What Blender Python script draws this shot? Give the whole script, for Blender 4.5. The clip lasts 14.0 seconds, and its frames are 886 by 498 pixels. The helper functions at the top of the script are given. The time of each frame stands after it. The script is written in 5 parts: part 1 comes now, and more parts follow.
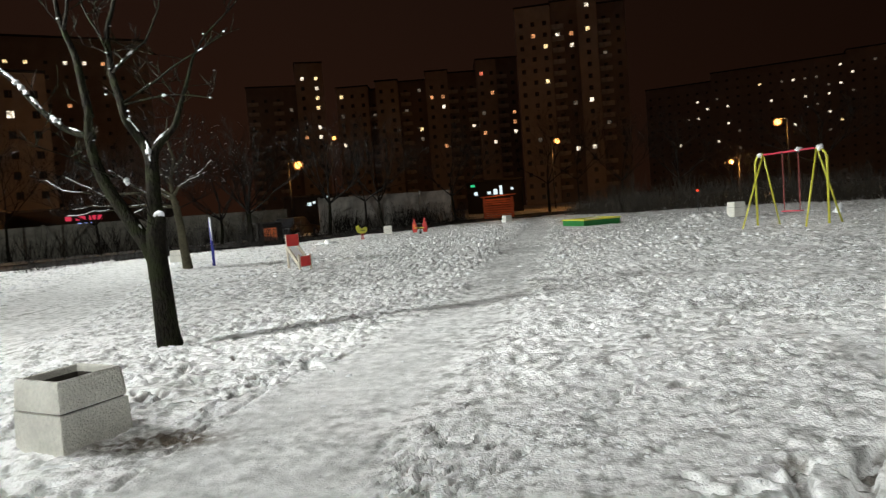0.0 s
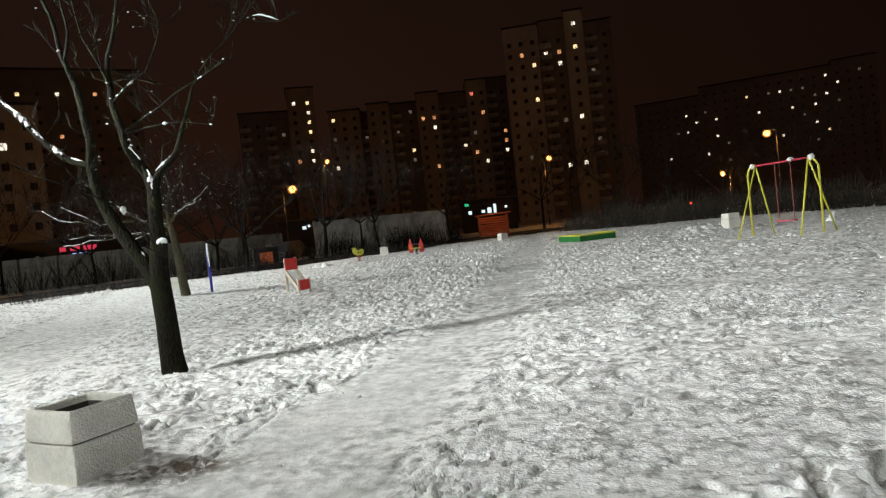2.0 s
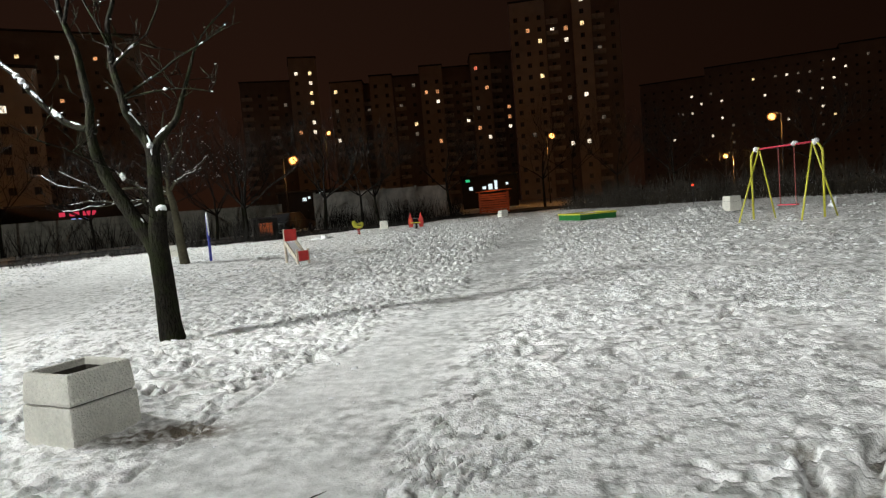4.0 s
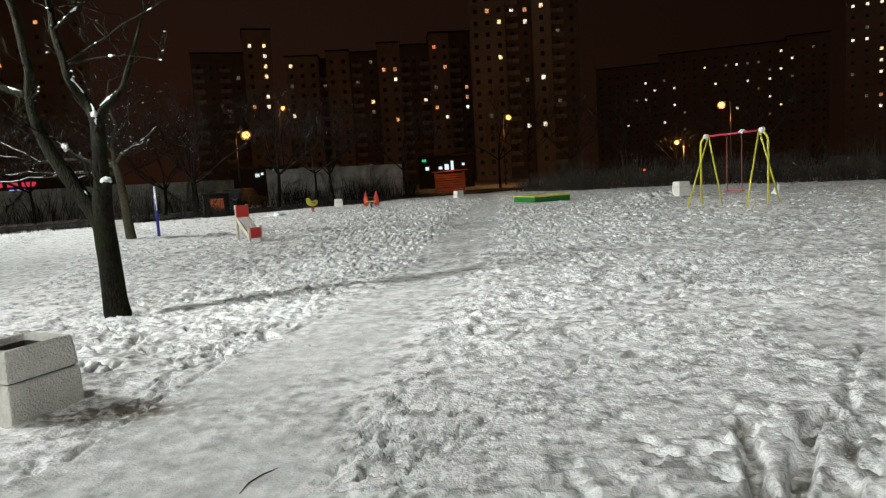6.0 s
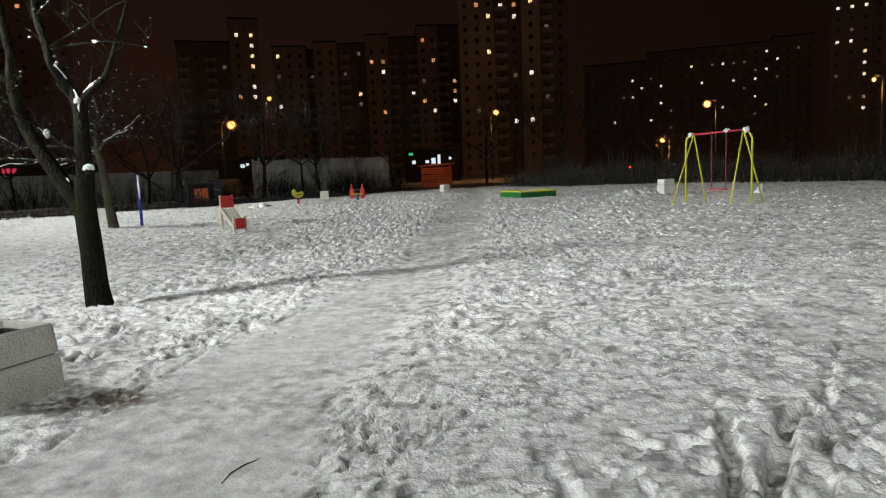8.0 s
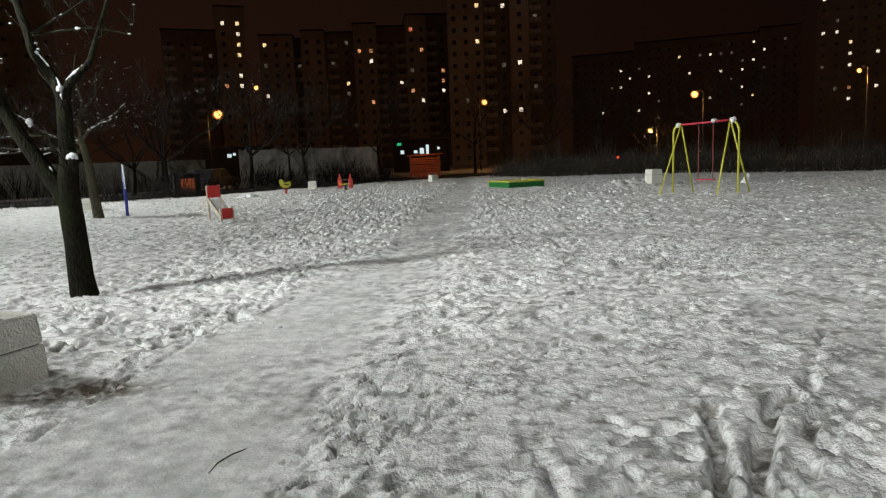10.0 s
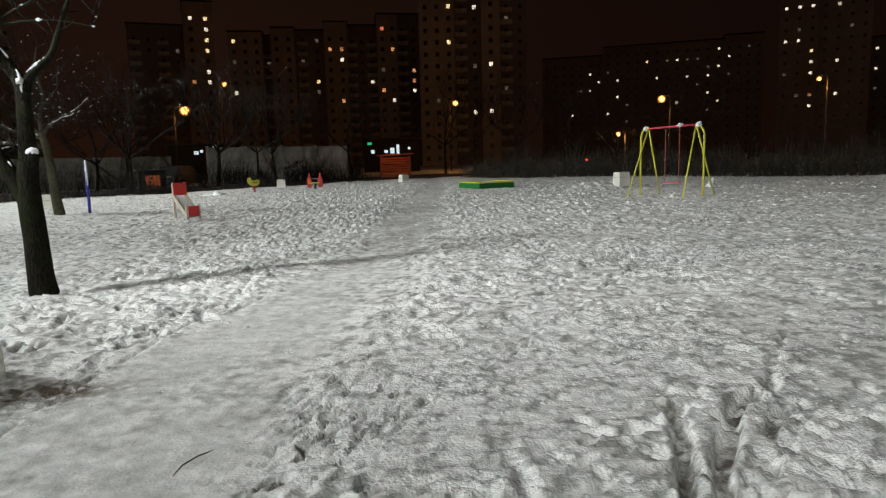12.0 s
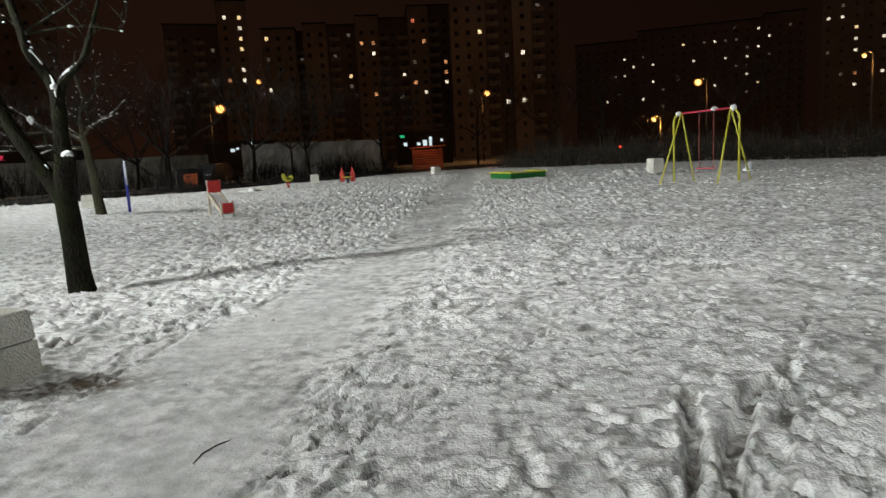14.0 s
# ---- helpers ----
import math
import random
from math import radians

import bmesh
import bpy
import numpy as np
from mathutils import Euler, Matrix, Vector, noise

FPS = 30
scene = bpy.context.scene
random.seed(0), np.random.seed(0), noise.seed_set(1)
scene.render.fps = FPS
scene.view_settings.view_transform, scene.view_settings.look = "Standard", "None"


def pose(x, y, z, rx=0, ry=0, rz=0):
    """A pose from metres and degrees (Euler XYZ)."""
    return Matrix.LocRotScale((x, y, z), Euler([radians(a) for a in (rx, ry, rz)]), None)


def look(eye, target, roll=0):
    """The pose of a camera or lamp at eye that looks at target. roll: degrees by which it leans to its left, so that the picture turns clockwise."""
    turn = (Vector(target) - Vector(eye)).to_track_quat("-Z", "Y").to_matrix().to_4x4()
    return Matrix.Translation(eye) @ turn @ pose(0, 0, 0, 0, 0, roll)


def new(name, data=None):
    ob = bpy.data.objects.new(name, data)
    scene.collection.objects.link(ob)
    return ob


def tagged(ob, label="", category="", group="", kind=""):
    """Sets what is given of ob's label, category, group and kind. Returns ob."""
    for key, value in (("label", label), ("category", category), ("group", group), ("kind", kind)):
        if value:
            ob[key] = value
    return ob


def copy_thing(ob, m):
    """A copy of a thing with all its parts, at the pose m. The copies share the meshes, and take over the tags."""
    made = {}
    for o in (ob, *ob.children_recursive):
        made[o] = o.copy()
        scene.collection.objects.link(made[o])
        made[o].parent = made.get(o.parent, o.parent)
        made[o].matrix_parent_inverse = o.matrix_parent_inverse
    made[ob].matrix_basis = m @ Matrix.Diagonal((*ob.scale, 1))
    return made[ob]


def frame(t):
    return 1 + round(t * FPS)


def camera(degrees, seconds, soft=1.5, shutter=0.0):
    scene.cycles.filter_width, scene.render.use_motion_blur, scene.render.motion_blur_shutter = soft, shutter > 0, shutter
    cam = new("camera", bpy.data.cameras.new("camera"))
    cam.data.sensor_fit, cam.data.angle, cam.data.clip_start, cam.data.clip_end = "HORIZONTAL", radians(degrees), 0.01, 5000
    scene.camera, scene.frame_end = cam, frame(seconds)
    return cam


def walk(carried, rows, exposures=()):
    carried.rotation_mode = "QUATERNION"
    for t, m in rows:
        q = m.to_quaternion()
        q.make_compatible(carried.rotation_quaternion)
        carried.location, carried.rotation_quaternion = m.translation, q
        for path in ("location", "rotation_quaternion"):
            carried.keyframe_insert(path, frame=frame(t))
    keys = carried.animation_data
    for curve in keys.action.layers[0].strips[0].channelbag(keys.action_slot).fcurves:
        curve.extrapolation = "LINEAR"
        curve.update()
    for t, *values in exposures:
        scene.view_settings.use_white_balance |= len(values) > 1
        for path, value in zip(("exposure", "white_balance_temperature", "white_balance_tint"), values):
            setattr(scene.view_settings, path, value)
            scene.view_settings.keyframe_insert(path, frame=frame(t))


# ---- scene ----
cam = camera(68.1, 14.0, soft=1.25, shutter=0.35)
PATH = [
    (0.0, pose(0.099, 0.016, 1.526, 86.26, 4.49, 4.64)),
    (0.2, pose(0.121, 0.021, 1.521, 86.25, 4.07, 6.06)),
    (0.5, pose(0.155, 0.028, 1.514, 85.55, 4.63, 7.86)),
    (0.7, pose(0.135, 0.033, 1.525, 87.03, 4.95, 9.24)),
    (1.0, pose(0.106, 0.040, 1.542, 87.72, 5.54, 7.15)),
    (1.3, pose(0.058, 0.030, 1.534, 87.22, 7.07, 5.06)),
    (1.5, pose(0.026, 0.023, 1.528, 87.39, 7.31, 3.98)),
    (1.7, pose(0.016, 0.003, 1.527, 87.19, 6.79, 3.98)),
    (2.0, pose(0.002, -0.028, 1.526, 87.94, 6.12, 4.11)),
    (4.5, pose(-0.002, -0.012, 1.510, 84.93, 4.00, 3.57)),
    (5.0, pose(-0.013, -0.010, 1.506, 84.20, 3.04, 2.13)),
    (5.5, pose(-0.011, -0.003, 1.501, 84.02, 2.98, 0.88)),
    (6.0, pose(-0.004, -0.006, 1.501, 83.79, 3.30, 0.31)),
    (6.5, pose(0.000, 0.000, 1.500, 83.50, 3.10, 0.00)),
    (7.0, pose(-0.006, -0.002, 1.499, 83.35, 2.53, 0.09)),
    (7.5, pose(-0.007, -0.001, 1.490, 82.73, 2.41, -0.27)),
    (8.0, pose(-0.005, -0.013, 1.495, 83.21, 2.33, -0.85)),
    (10.5, pose(-0.000, -0.003, 1.484, 82.02, 2.19, -2.26)),
    (11.0, pose(-0.007, 0.000, 1.485, 81.84, 1.99, -2.80)),
    (11.5, pose(-0.012, -0.002, 1.481, 82.03, 1.69, -3.10)),
    (12.0, pose(-0.006, -0.001, 1.483, 82.27, 1.50, -4.41)),
    (12.5, pose(-0.007, -0.007, 1.481, 82.45, 1.14, -7.62)),
    (12.7, pose(-0.004, -0.011, 1.474, 82.43, 1.38, -9.67)),
    (13.0, pose(-0.000, -0.017, 1.463, 81.49, 0.70, -12.34)),
    (13.2, pose(0.016, -0.027, 1.469, 81.14, 0.59, -11.30)),
    (13.5, pose(0.041, -0.043, 1.478, 80.69, 3.31, -7.22)),
    (13.7, pose(0.083, -0.049, 1.482, 80.62, 2.95, -4.30)),
    (14.0, pose(0.146, -0.057, 1.487, 81.63, 3.03, -1.48)),
]
walk(cam, PATH, exposures=[(0.0, 0.06), (5.0, 0.0), (7.0, -0.03), (8.2, -0.2), (11.0, -0.27), (14.0, -0.3)])

# ---- night sky: low overcast that carries a faint brown city glow ----
world = bpy.data.worlds.new("night_sky")
scene.world = world
world.use_nodes = True
wn = world.node_tree.nodes
wl = world.node_tree.links
wbg = wn["Background"]
wtc = wn.new("ShaderNodeTexCoord")
wsep = wn.new("ShaderNodeSeparateXYZ")
wl.new(wtc.outputs["Generated"], wsep.inputs[0])
wramp = wn.new("ShaderNodeValToRGB")
wramp.color_ramp.elements[0].position = 0.0
wramp.color_ramp.elements[0].color = (0.0120, 0.0046, 0.0024, 1)
wramp.color_ramp.elements[1].position = 0.55
wramp.color_ramp.elements[1].color = (0.0075, 0.0038, 0.0028, 1)
wl.new(wsep.outputs["Z"], wramp.inputs[0])
wside = wn.new("ShaderNodeMapRange")
wside.inputs[1].default_value, wside.inputs[2].default_value = -0.3, 0.5
wside.inputs[3].default_value, wside.inputs[4].default_value = 1.1, 0.55
wl.new(wsep.outputs["X"], wside.inputs[0])
wdim = wn.new("ShaderNodeVectorMath")
wdim.operation = "SCALE"
wl.new(wramp.outputs[0], wdim.inputs[0])
wl.new(wside.outputs[0], wdim.inputs[3])
wl.new(wdim.outputs[0], wbg.inputs["Color"])
wbg.inputs["Strength"].default_value = 1.32


def lamp(name, x, y, z, watts, colour, radius=0.15, kind="POINT"):
    data = bpy.data.lights.new(name, kind)
    data.energy, data.color = watts, colour
    data.shadow_soft_size = radius
    ob = new(name, data)
    ob.location = (x, y, z)
    return ob


LED = (0.975, 1.0, 0.955)
SODIUM = (1.0, 0.42, 0.10)
# white lamps along the walkway: one just outside the view, one in view, more behind
LED_POLES = [(-9.10, 5.5, 6.55), (-14.1, 17.3, 6.20), (-5.53, -8.0, 6.55)]
for (px_, py_, pz_), watts_ in zip(LED_POLES, (1950, 280, 800)):
    led = lamp("walkway_light", px_ + 0.35, py_, pz_ - 0.45, watts_, LED, 0.10, "SPOT")
    led.data.spot_size, led.data.spot_blend = radians(168), 0.35


def beam(name, at, aim, watts, degrees, blend, radius=0.13):
    data = lamp(name, *at, watts, LED, radius, "SPOT")
    data.data.spot_size, data.data.spot_blend = radians(degrees), blend
    data.matrix_world = look(at, aim)


# the luminaires' optics throw part of their light sideways over the lawn
beam("walkway_light", (-8.75, 5.5, 6.1), (12.0, 13.0, 2.6), 3900, 90, 1.0, 0.10)
beam("walkway_light", (-5.18, -8.0, 6.1), (4.0, 4.5, 1.5), 2900, 100, 1.0, 0.10)
# unseen visored fill lights, added on high masts around the lawn
FILL, FILL_AIM = (-26.0, -22.0, 13.0), (12.0, 40.0, 0.0)
FAR_FILL, FAR_AIM = (-42.0, 26.0, 18.0), (19.0, 35.0, 0.0)
SIDE_FILL, SIDE_AIM = (47.0, 4.0, 18.0), (8.0, 19.0, 0.0)
beam("lawn_fill_beam", FILL, FILL_AIM, 26000, 110, 0.8)
beam("lawn_fill_beam", FAR_FILL, FAR_AIM, 84000, 70, 0.9, 0.15)
beam("lawn_fill_beam", SIDE_FILL, SIDE_AIM, 9000, 48, 1.0, 0.3)


# ---- materials ----
def material(name, base, rough=0.7, metal=0.0, grain=0.15, scale=6.0, bump=0.0, bump_scale=40.0, second=None, coarse=0.8, spec=0.3):
    m = bpy.data.materials.new(name)
    m.use_nodes = True
    n, l = m.node_tree.nodes, m.node_tree.links
    b = n["Principled BSDF"]
    b.inputs["Roughness"].default_value = rough
    b.inputs["Metallic"].default_value = metal
    b.inputs["Specular IOR Level"].default_value = spec
    tc = n.new("ShaderNodeTexCoord")
    n1 = n.new("ShaderNodeTexNoise")
    n1.inputs["Scale"].default_value, n1.inputs["Detail"].default_value = scale, 6.0
    l.new(tc.outputs["Object"], n1.inputs["Vector"])
    n2 = n.new("ShaderNodeTexNoise")
    n2.inputs["Scale"].default_value, n2.inputs["Detail"].default_value = coarse, 3.0
    l.new(tc.outputs["Object"], n2.inputs["Vector"])
    mix = n.new("ShaderNodeMix")
    mix.data_type = "RGBA"
    dark = second or tuple(c * (1 - 2.0 * grain) for c in base)
    mix.inputs[6].default_value, mix.inputs[7].default_value = (*dark, 1), (*base, 1)
    add = n.new("ShaderNodeMath")
    add.operation = "ADD"
    l.new(n1.outputs[0], add.inputs[0])
    l.new(n2.outputs[0], add.inputs[1])
    ramp = n.new("ShaderNodeMapRange")
    ramp.inputs[1].default_value, ramp.inputs[2].default_value = 0.75, 1.25
    l.new(add.outputs[0], ramp.inputs[0])
    l.new(ramp.outputs[0], mix.inputs[0])
    l.new(mix.outputs[2], b.inputs["Base Color"])
    if bump:
        bn = n.new("ShaderNodeTexNoise")
        bn.inputs["Scale"].default_value, bn.inputs["Detail"].default_value = bump_scale, 4.0
        l.new(tc.outputs["Object"], bn.inputs["Vector"])
        bp = n.new("ShaderNodeBump")
        bp.inputs["Strength"].default_value, bp.inputs["Distance"].default_value = bump, 0.02
        l.new(bn.outputs[0], bp.inputs["Height"])
        l.new(bp.outputs[0], b.inputs["Normal"])
    return m


def glow(name, colour, strength):
    m = bpy.data.materials.new(name)
    m.use_nodes = True
    b = m.node_tree.nodes["Principled BSDF"]
    b.inputs["Base Color"].default_value = (0.02, 0.02, 0.02, 1)
    b.inputs["Emission Color"].default_value = (*colour, 1)
    b.inputs["Emission Strength"].default_value = strength
    return m


def lit_pane(name, colour, strength):
    """A lit window: curtains and furniture break the light up."""
    m = glow(name, colour, strength)
    n, l = m.node_tree.nodes, m.node_tree.links
    tc = n.new("ShaderNodeTexCoord")
    info = n.new("ShaderNodeObjectInfo")
    shift = n.new("ShaderNodeVectorMath")
    shift.operation = "MULTIPLY_ADD"
    shift.inputs[1].default_value = (1, 1, 1)
    rnd = n.new("ShaderNodeMath")
    rnd.operation = "MULTIPLY"
    rnd.inputs[1].default_value = 37.0
    l.new(info.outputs["Random"], rnd.inputs[0])
    l.new(tc.outputs["Object"], shift.inputs[0])
    l.new(rnd.outputs[0], shift.inputs[2])
    noi = n.new("ShaderNodeTexNoise")
    noi.inputs["Scale"].default_value = 1.6
    l.new(shift.outputs[0], noi.inputs["Vector"])
    mr = n.new("ShaderNodeMapRange")
    mr.inputs[1].default_value, mr.inputs[2].default_value = 0.35, 0.65
    mr.inputs[3].default_value, mr.inputs[4].default_value = 0.25 * strength, 1.5 * strength
    l.new(noi.outputs[0], mr.inputs[0])
    l.new(mr.outputs[0], n["Principled BSDF"].inputs["Emission Strength"])
    return m


def snow_ground():
    m = bpy.data.materials.new("trampled_snow")
    m.use_nodes = True
    n, l = m.node_tree.nodes, m.node_tree.links
    b = n["Principled BSDF"]
    b.inputs["Specular IOR Level"].default_value = 0.5
    tc = n.new("ShaderNodeTexCoord")
    packed = n.new("ShaderNodeAttribute")
    packed.attribute_name = "packed"
    dirt_shade = n.new("ShaderNodeAttribute")
    dirt_shade.attribute_name = "dirt_shade"
    fine = n.new("ShaderNodeTexNoise")
    fine.inputs["Scale"].default_value, fine.inputs["Detail"].default_value = 10.5, 6.0
    l.new(tc.outputs["Object"], fine.inputs["Vector"])
    broad = n.new("ShaderNodeTexNoise")
    broad.inputs["Scale"].default_value, broad.inputs["Detail"].default_value = 1.3, 5.0
    l.new(tc.outputs["Object"], broad.inputs["Vector"])
    # white remnants on grey trodden snow, broken up by both noises
    s1 = n.new("ShaderNodeMath")
    s1.operation = "MULTIPLY_ADD"
    s1.inputs[1].default_value = 4.4
    l.new(fine.outputs[0], s1.inputs[0])
    off = n.new("ShaderNodeMath")
    off.operation = "MULTIPLY_ADD"
    off.inputs[1].default_value, off.inputs[2].default_value = 1.0, -4.73
    l.new(broad.outputs[0], off.inputs[0])
    patch = n.new("ShaderNodeTexNoise")
    patch.inputs["Scale"].default_value, patch.inputs["Detail"].default_value = 4.6, 3.0
    l.new(tc.outputs["Object"], patch.inputs["Vector"])
    both = n.new("ShaderNodeMath")
    both.operation = "MULTIPLY_ADD"
    both.inputs[1].default_value = 3.8
    l.new(patch.outputs[0], both.inputs[0])
    l.new(off.outputs[0], both.inputs[2])
    l.new(both.outputs[0], s1.inputs[2])
    s2 = n.new("ShaderNodeMath")
    s2.operation = "ADD"
    s2.use_clamp = True
    lumpy = n.new("ShaderNodeAttribute")
    lumpy.attribute_name = "lumpy"
    patchy = n.new("ShaderNodeMapRange")
    patchy.inputs[1].default_value, patchy.inputs[2].default_value = 0.06, 0.26
    patchy.inputs[3].default_value, patchy.inputs[4].default_value = 0.26, 1.0
    l.new(lumpy.outputs["Fac"], patchy.inputs[0])
    s3 = n.new("ShaderNodeMath")
    s3.operation = "MULTIPLY_ADD"
    s3.inputs[2].default_value = 0.24
    l.new(s1.outputs[0], s3.inputs[0])
    l.new(patchy.outputs[0], s3.inputs[1])
    l.new(s3.outputs[0], s2.inputs[0])
    l.new(packed.outputs["Fac"], s2.inputs[1])
    mix = n.new("ShaderNodeMix")
    mix.data_type = "RGBA"
    mix.inputs[6].default_value, mix.inputs[7].default_value = (0.97, 0.98, 0.98, 1), (0.41, 0.42, 0.41, 1)
    l.new(s2.outputs[0], mix.inputs[0])
    # brown mixed in for dirt, and for shade in ruts and beside the bin
    mix2 = n.new("ShaderNodeMix")
    mix2.data_type = "RGBA"
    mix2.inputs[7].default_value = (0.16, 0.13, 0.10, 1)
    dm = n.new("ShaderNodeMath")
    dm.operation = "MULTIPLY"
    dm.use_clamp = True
    l.new(dirt_shade.outputs["Fac"], dm.inputs[0])
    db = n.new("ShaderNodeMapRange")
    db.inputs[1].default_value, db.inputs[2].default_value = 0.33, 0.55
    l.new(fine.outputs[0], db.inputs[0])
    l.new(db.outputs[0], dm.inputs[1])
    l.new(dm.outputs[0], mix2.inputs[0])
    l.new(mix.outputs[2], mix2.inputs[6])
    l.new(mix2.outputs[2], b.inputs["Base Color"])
    ice = n.new("ShaderNodeTexNoise")
    ice.inputs["Scale"].default_value, ice.inputs["Detail"].default_value = 17.0, 4.0
    l.new(tc.outputs["Object"], ice.inputs["Vector"])
    rr = n.new("ShaderNodeMapRange")
    rr.inputs[1].default_value, rr.inputs[2].default_value = 0.40, 0.62
    rr.inputs[3].default_value, rr.inputs[4].default_value = 0.75, 0.30
    l.new(ice.outputs[0], rr.inputs[0])
    l.new(rr.outputs[0], b.inputs["Roughness"])
    heights = []
    for scale, detail, high in ((9.0, 2.0, 0.003), (24.0, 2.0, 0.009), (60.0, 2.0, 0.007)):
        g = n.new("ShaderNodeTexNoise")
        g.inputs["Scale"].default_value, g.inputs["Detail"].default_value = scale, detail
        l.new(tc.outputs["Object"], g.inputs["Vector"])
        k = n.new("ShaderNodeMath")
        k.operation = "MULTIPLY"
        k.inputs[1].default_value = high
        l.new(g.outputs[0], k.inputs[0])
        heights.append(k)
    for k in heights[1:]:
        plus = n.new("ShaderNodeMath")
        plus.operation = "ADD"
        l.new(heights[0].outputs[0], plus.inputs[0])
        l.new(k.outputs[0], plus.inputs[1])
        heights[0] = plus
    amount = n.new("ShaderNodeMath")
    amount.operation = "MULTIPLY_ADD"
    amount.inputs[1].default_value, amount.inputs[2].default_value = 2.4, 0.45
    l.new(lumpy.outputs["Fac"], amount.inputs[0])
    full = n.new("ShaderNodeMath")
    full.operation = "MULTIPLY"
    l.new(heights[0].outputs[0], full.inputs[0])
    l.new(amount.outputs[0], full.inputs[1])
    bp = n.new("ShaderNodeBump")
    bp.inputs["Strength"].default_value, bp.inputs["Distance"].default_value = 1.0, 1.0
    l.new(full.outputs[0], bp.inputs["Height"])
    l.new(bp.outputs[0], b.inputs["Normal"])
    return m


SNOW_GROUND = snow_ground()
SNOW = material("fresh_snow", (0.84, 0.86, 0.88), 0.7, grain=0.04, scale=12, bump=0.3, bump_scale=30)


def bark():
    m = bpy.data.materials.new("mossy_bark")
    m.use_nodes = True
    n, l = m.node_tree.nodes, m.node_tree.links
    b = n["Principled BSDF"]
    b.inputs["Roughness"].default_value = 0.95
    b.inputs["Specular IOR Level"].default_value = 0.15
    tc = n.new("ShaderNodeTexCoord")
    mp = n.new("ShaderNodeMapping")
    mp.inputs["Scale"].default_value = (1.0, 1.0, 0.42)
    l.new(tc.outputs["Object"], mp.inputs["Vector"])
    ridge = n.new("ShaderNodeTexNoise")
    ridge.inputs["Scale"].default_value, ridge.inputs["Detail"].default_value = 38.0, 5.0
    l.new(mp.outputs[0], ridge.inputs["Vector"])
    patch = n.new("ShaderNodeTexNoise")
    patch.inputs["Scale"].default_value, patch.inputs["Detail"].default_value = 5.0, 5.0
    l.new(tc.outputs["Object"], patch.inputs["Vector"])
    cr = n.new("ShaderNodeValToRGB")
    cr.color_ramp.elements[0].position, cr.color_ramp.elements[0].color = 0.36, (0.004, 0.0034, 0.0026, 1)
    cr.color_ramp.elements[1].position, cr.color_ramp.elements[1].color = 0.66, (0.017, 0.014, 0.010, 1)
    l.new(ridge.outputs[0], cr.inputs[0])
    mix = n.new("ShaderNodeMix")
    mix.data_type = "RGBA"
    mix.inputs[7].default_value = (0.014, 0.018, 0.005, 1)
    pr = n.new("ShaderNodeMapRange")
    pr.inputs[1].default_value, pr.inputs[2].default_value, pr.inputs[4].default_value = 0.45, 0.62, 0.7
    l.new(patch.outputs[0], pr.inputs[0])
    l.new(pr.outputs[0], mix.inputs[0])
    l.new(cr.outputs[0], mix.inputs[6])
    l.new(mix.outputs[2], b.inputs["Base Color"])
    bp = n.new("ShaderNodeBump")
    bp.inputs["Strength"].default_value, bp.inputs["Distance"].default_value = 1.0, 0.03
    l.new(ridge.outputs[0], bp.inputs["Height"])
    l.new(bp.outputs[0], b.inputs["Normal"])
    return m


BARK = bark()
# paler bark for the spreading tree, with its front lighting in the colour
BARK_LIT = material("lit_bark", (0.085, 0.078, 0.05), 0.95, grain=0.3, scale=14, bump=0.8, bump_scale=30, spec=0.15)
SHRUB = material("shrub_twigs", (0.065, 0.056, 0.044), 0.9, grain=0.3, scale=5)
BARK_FAR = material("twig_bark", (0.014, 0.0115, 0.009), 0.9, grain=0.3, scale=5)
CONCRETE = material("painted_rough_concrete", (0.82, 0.81, 0.74), 0.9, grain=0.10, scale=30, bump=1.0, bump_scale=55, coarse=3.0)
# much darker than the outer concrete; used for liner and joint
CONCRETE_IN = material("dark_bin_inside", (0.10, 0.09, 0.075), 0.95, grain=0.3, scale=18, bump=0.6)
RUBBISH = material("rubbish", (0.18, 0.12, 0.08), 0.9, grain=0.4, scale=25)
YELLOW = material("yellow_paint", (0.62, 0.60, 0.06), 0.4, grain=0.08, scale=9, spec=0.5)
RED = material("red_paint", (0.46, 0.018, 0.014), 0.45, grain=0.12, scale=9, spec=0.5)
PINKRED = material("crimson_paint", (0.62, 0.05, 0.09), 0.45, grain=0.12, scale=9)
ORANGE = material("orange_paint", (0.75, 0.16, 0.03), 0.5, grain=0.12, scale=9)
GREEN = material("green_paint", (0.015, 0.17, 0.035), 0.5, grain=0.15, scale=7)
BLUE = material("blue_paint", (0.03, 0.04, 0.30), 0.45, grain=0.15, scale=9)
WHITEP = material("white_paint", (0.78, 0.78, 0.76), 0.5, grain=0.08, scale=12)
GALV = material("galvanised_steel", (0.24, 0.245, 0.245), 0.5, 0.5, grain=0.12, scale=20)
POLEGREY = material("grey_painted_steel", (0.13, 0.135, 0.13), 0.55, grain=0.12, scale=20)
DARKMETAL = material("dark_metal", (0.05, 0.05, 0.055), 0.5, 0.5, grain=0.2, scale=15)
CHAIN = material("rusty_chain", (0.30, 0.08, 0.07), 0.6, 0.3, grain=0.2, scale=30)
PLANK = material("bare_wood", (0.60, 0.54, 0.44), 0.75, grain=0.2, scale=14)
# brown wood with the sodium lamp's orange put into its colour
LAMPLIT_WOOD = material("lamplit_wood", (0.42, 0.085, 0.025), 0.7, grain=0.25, scale=10)
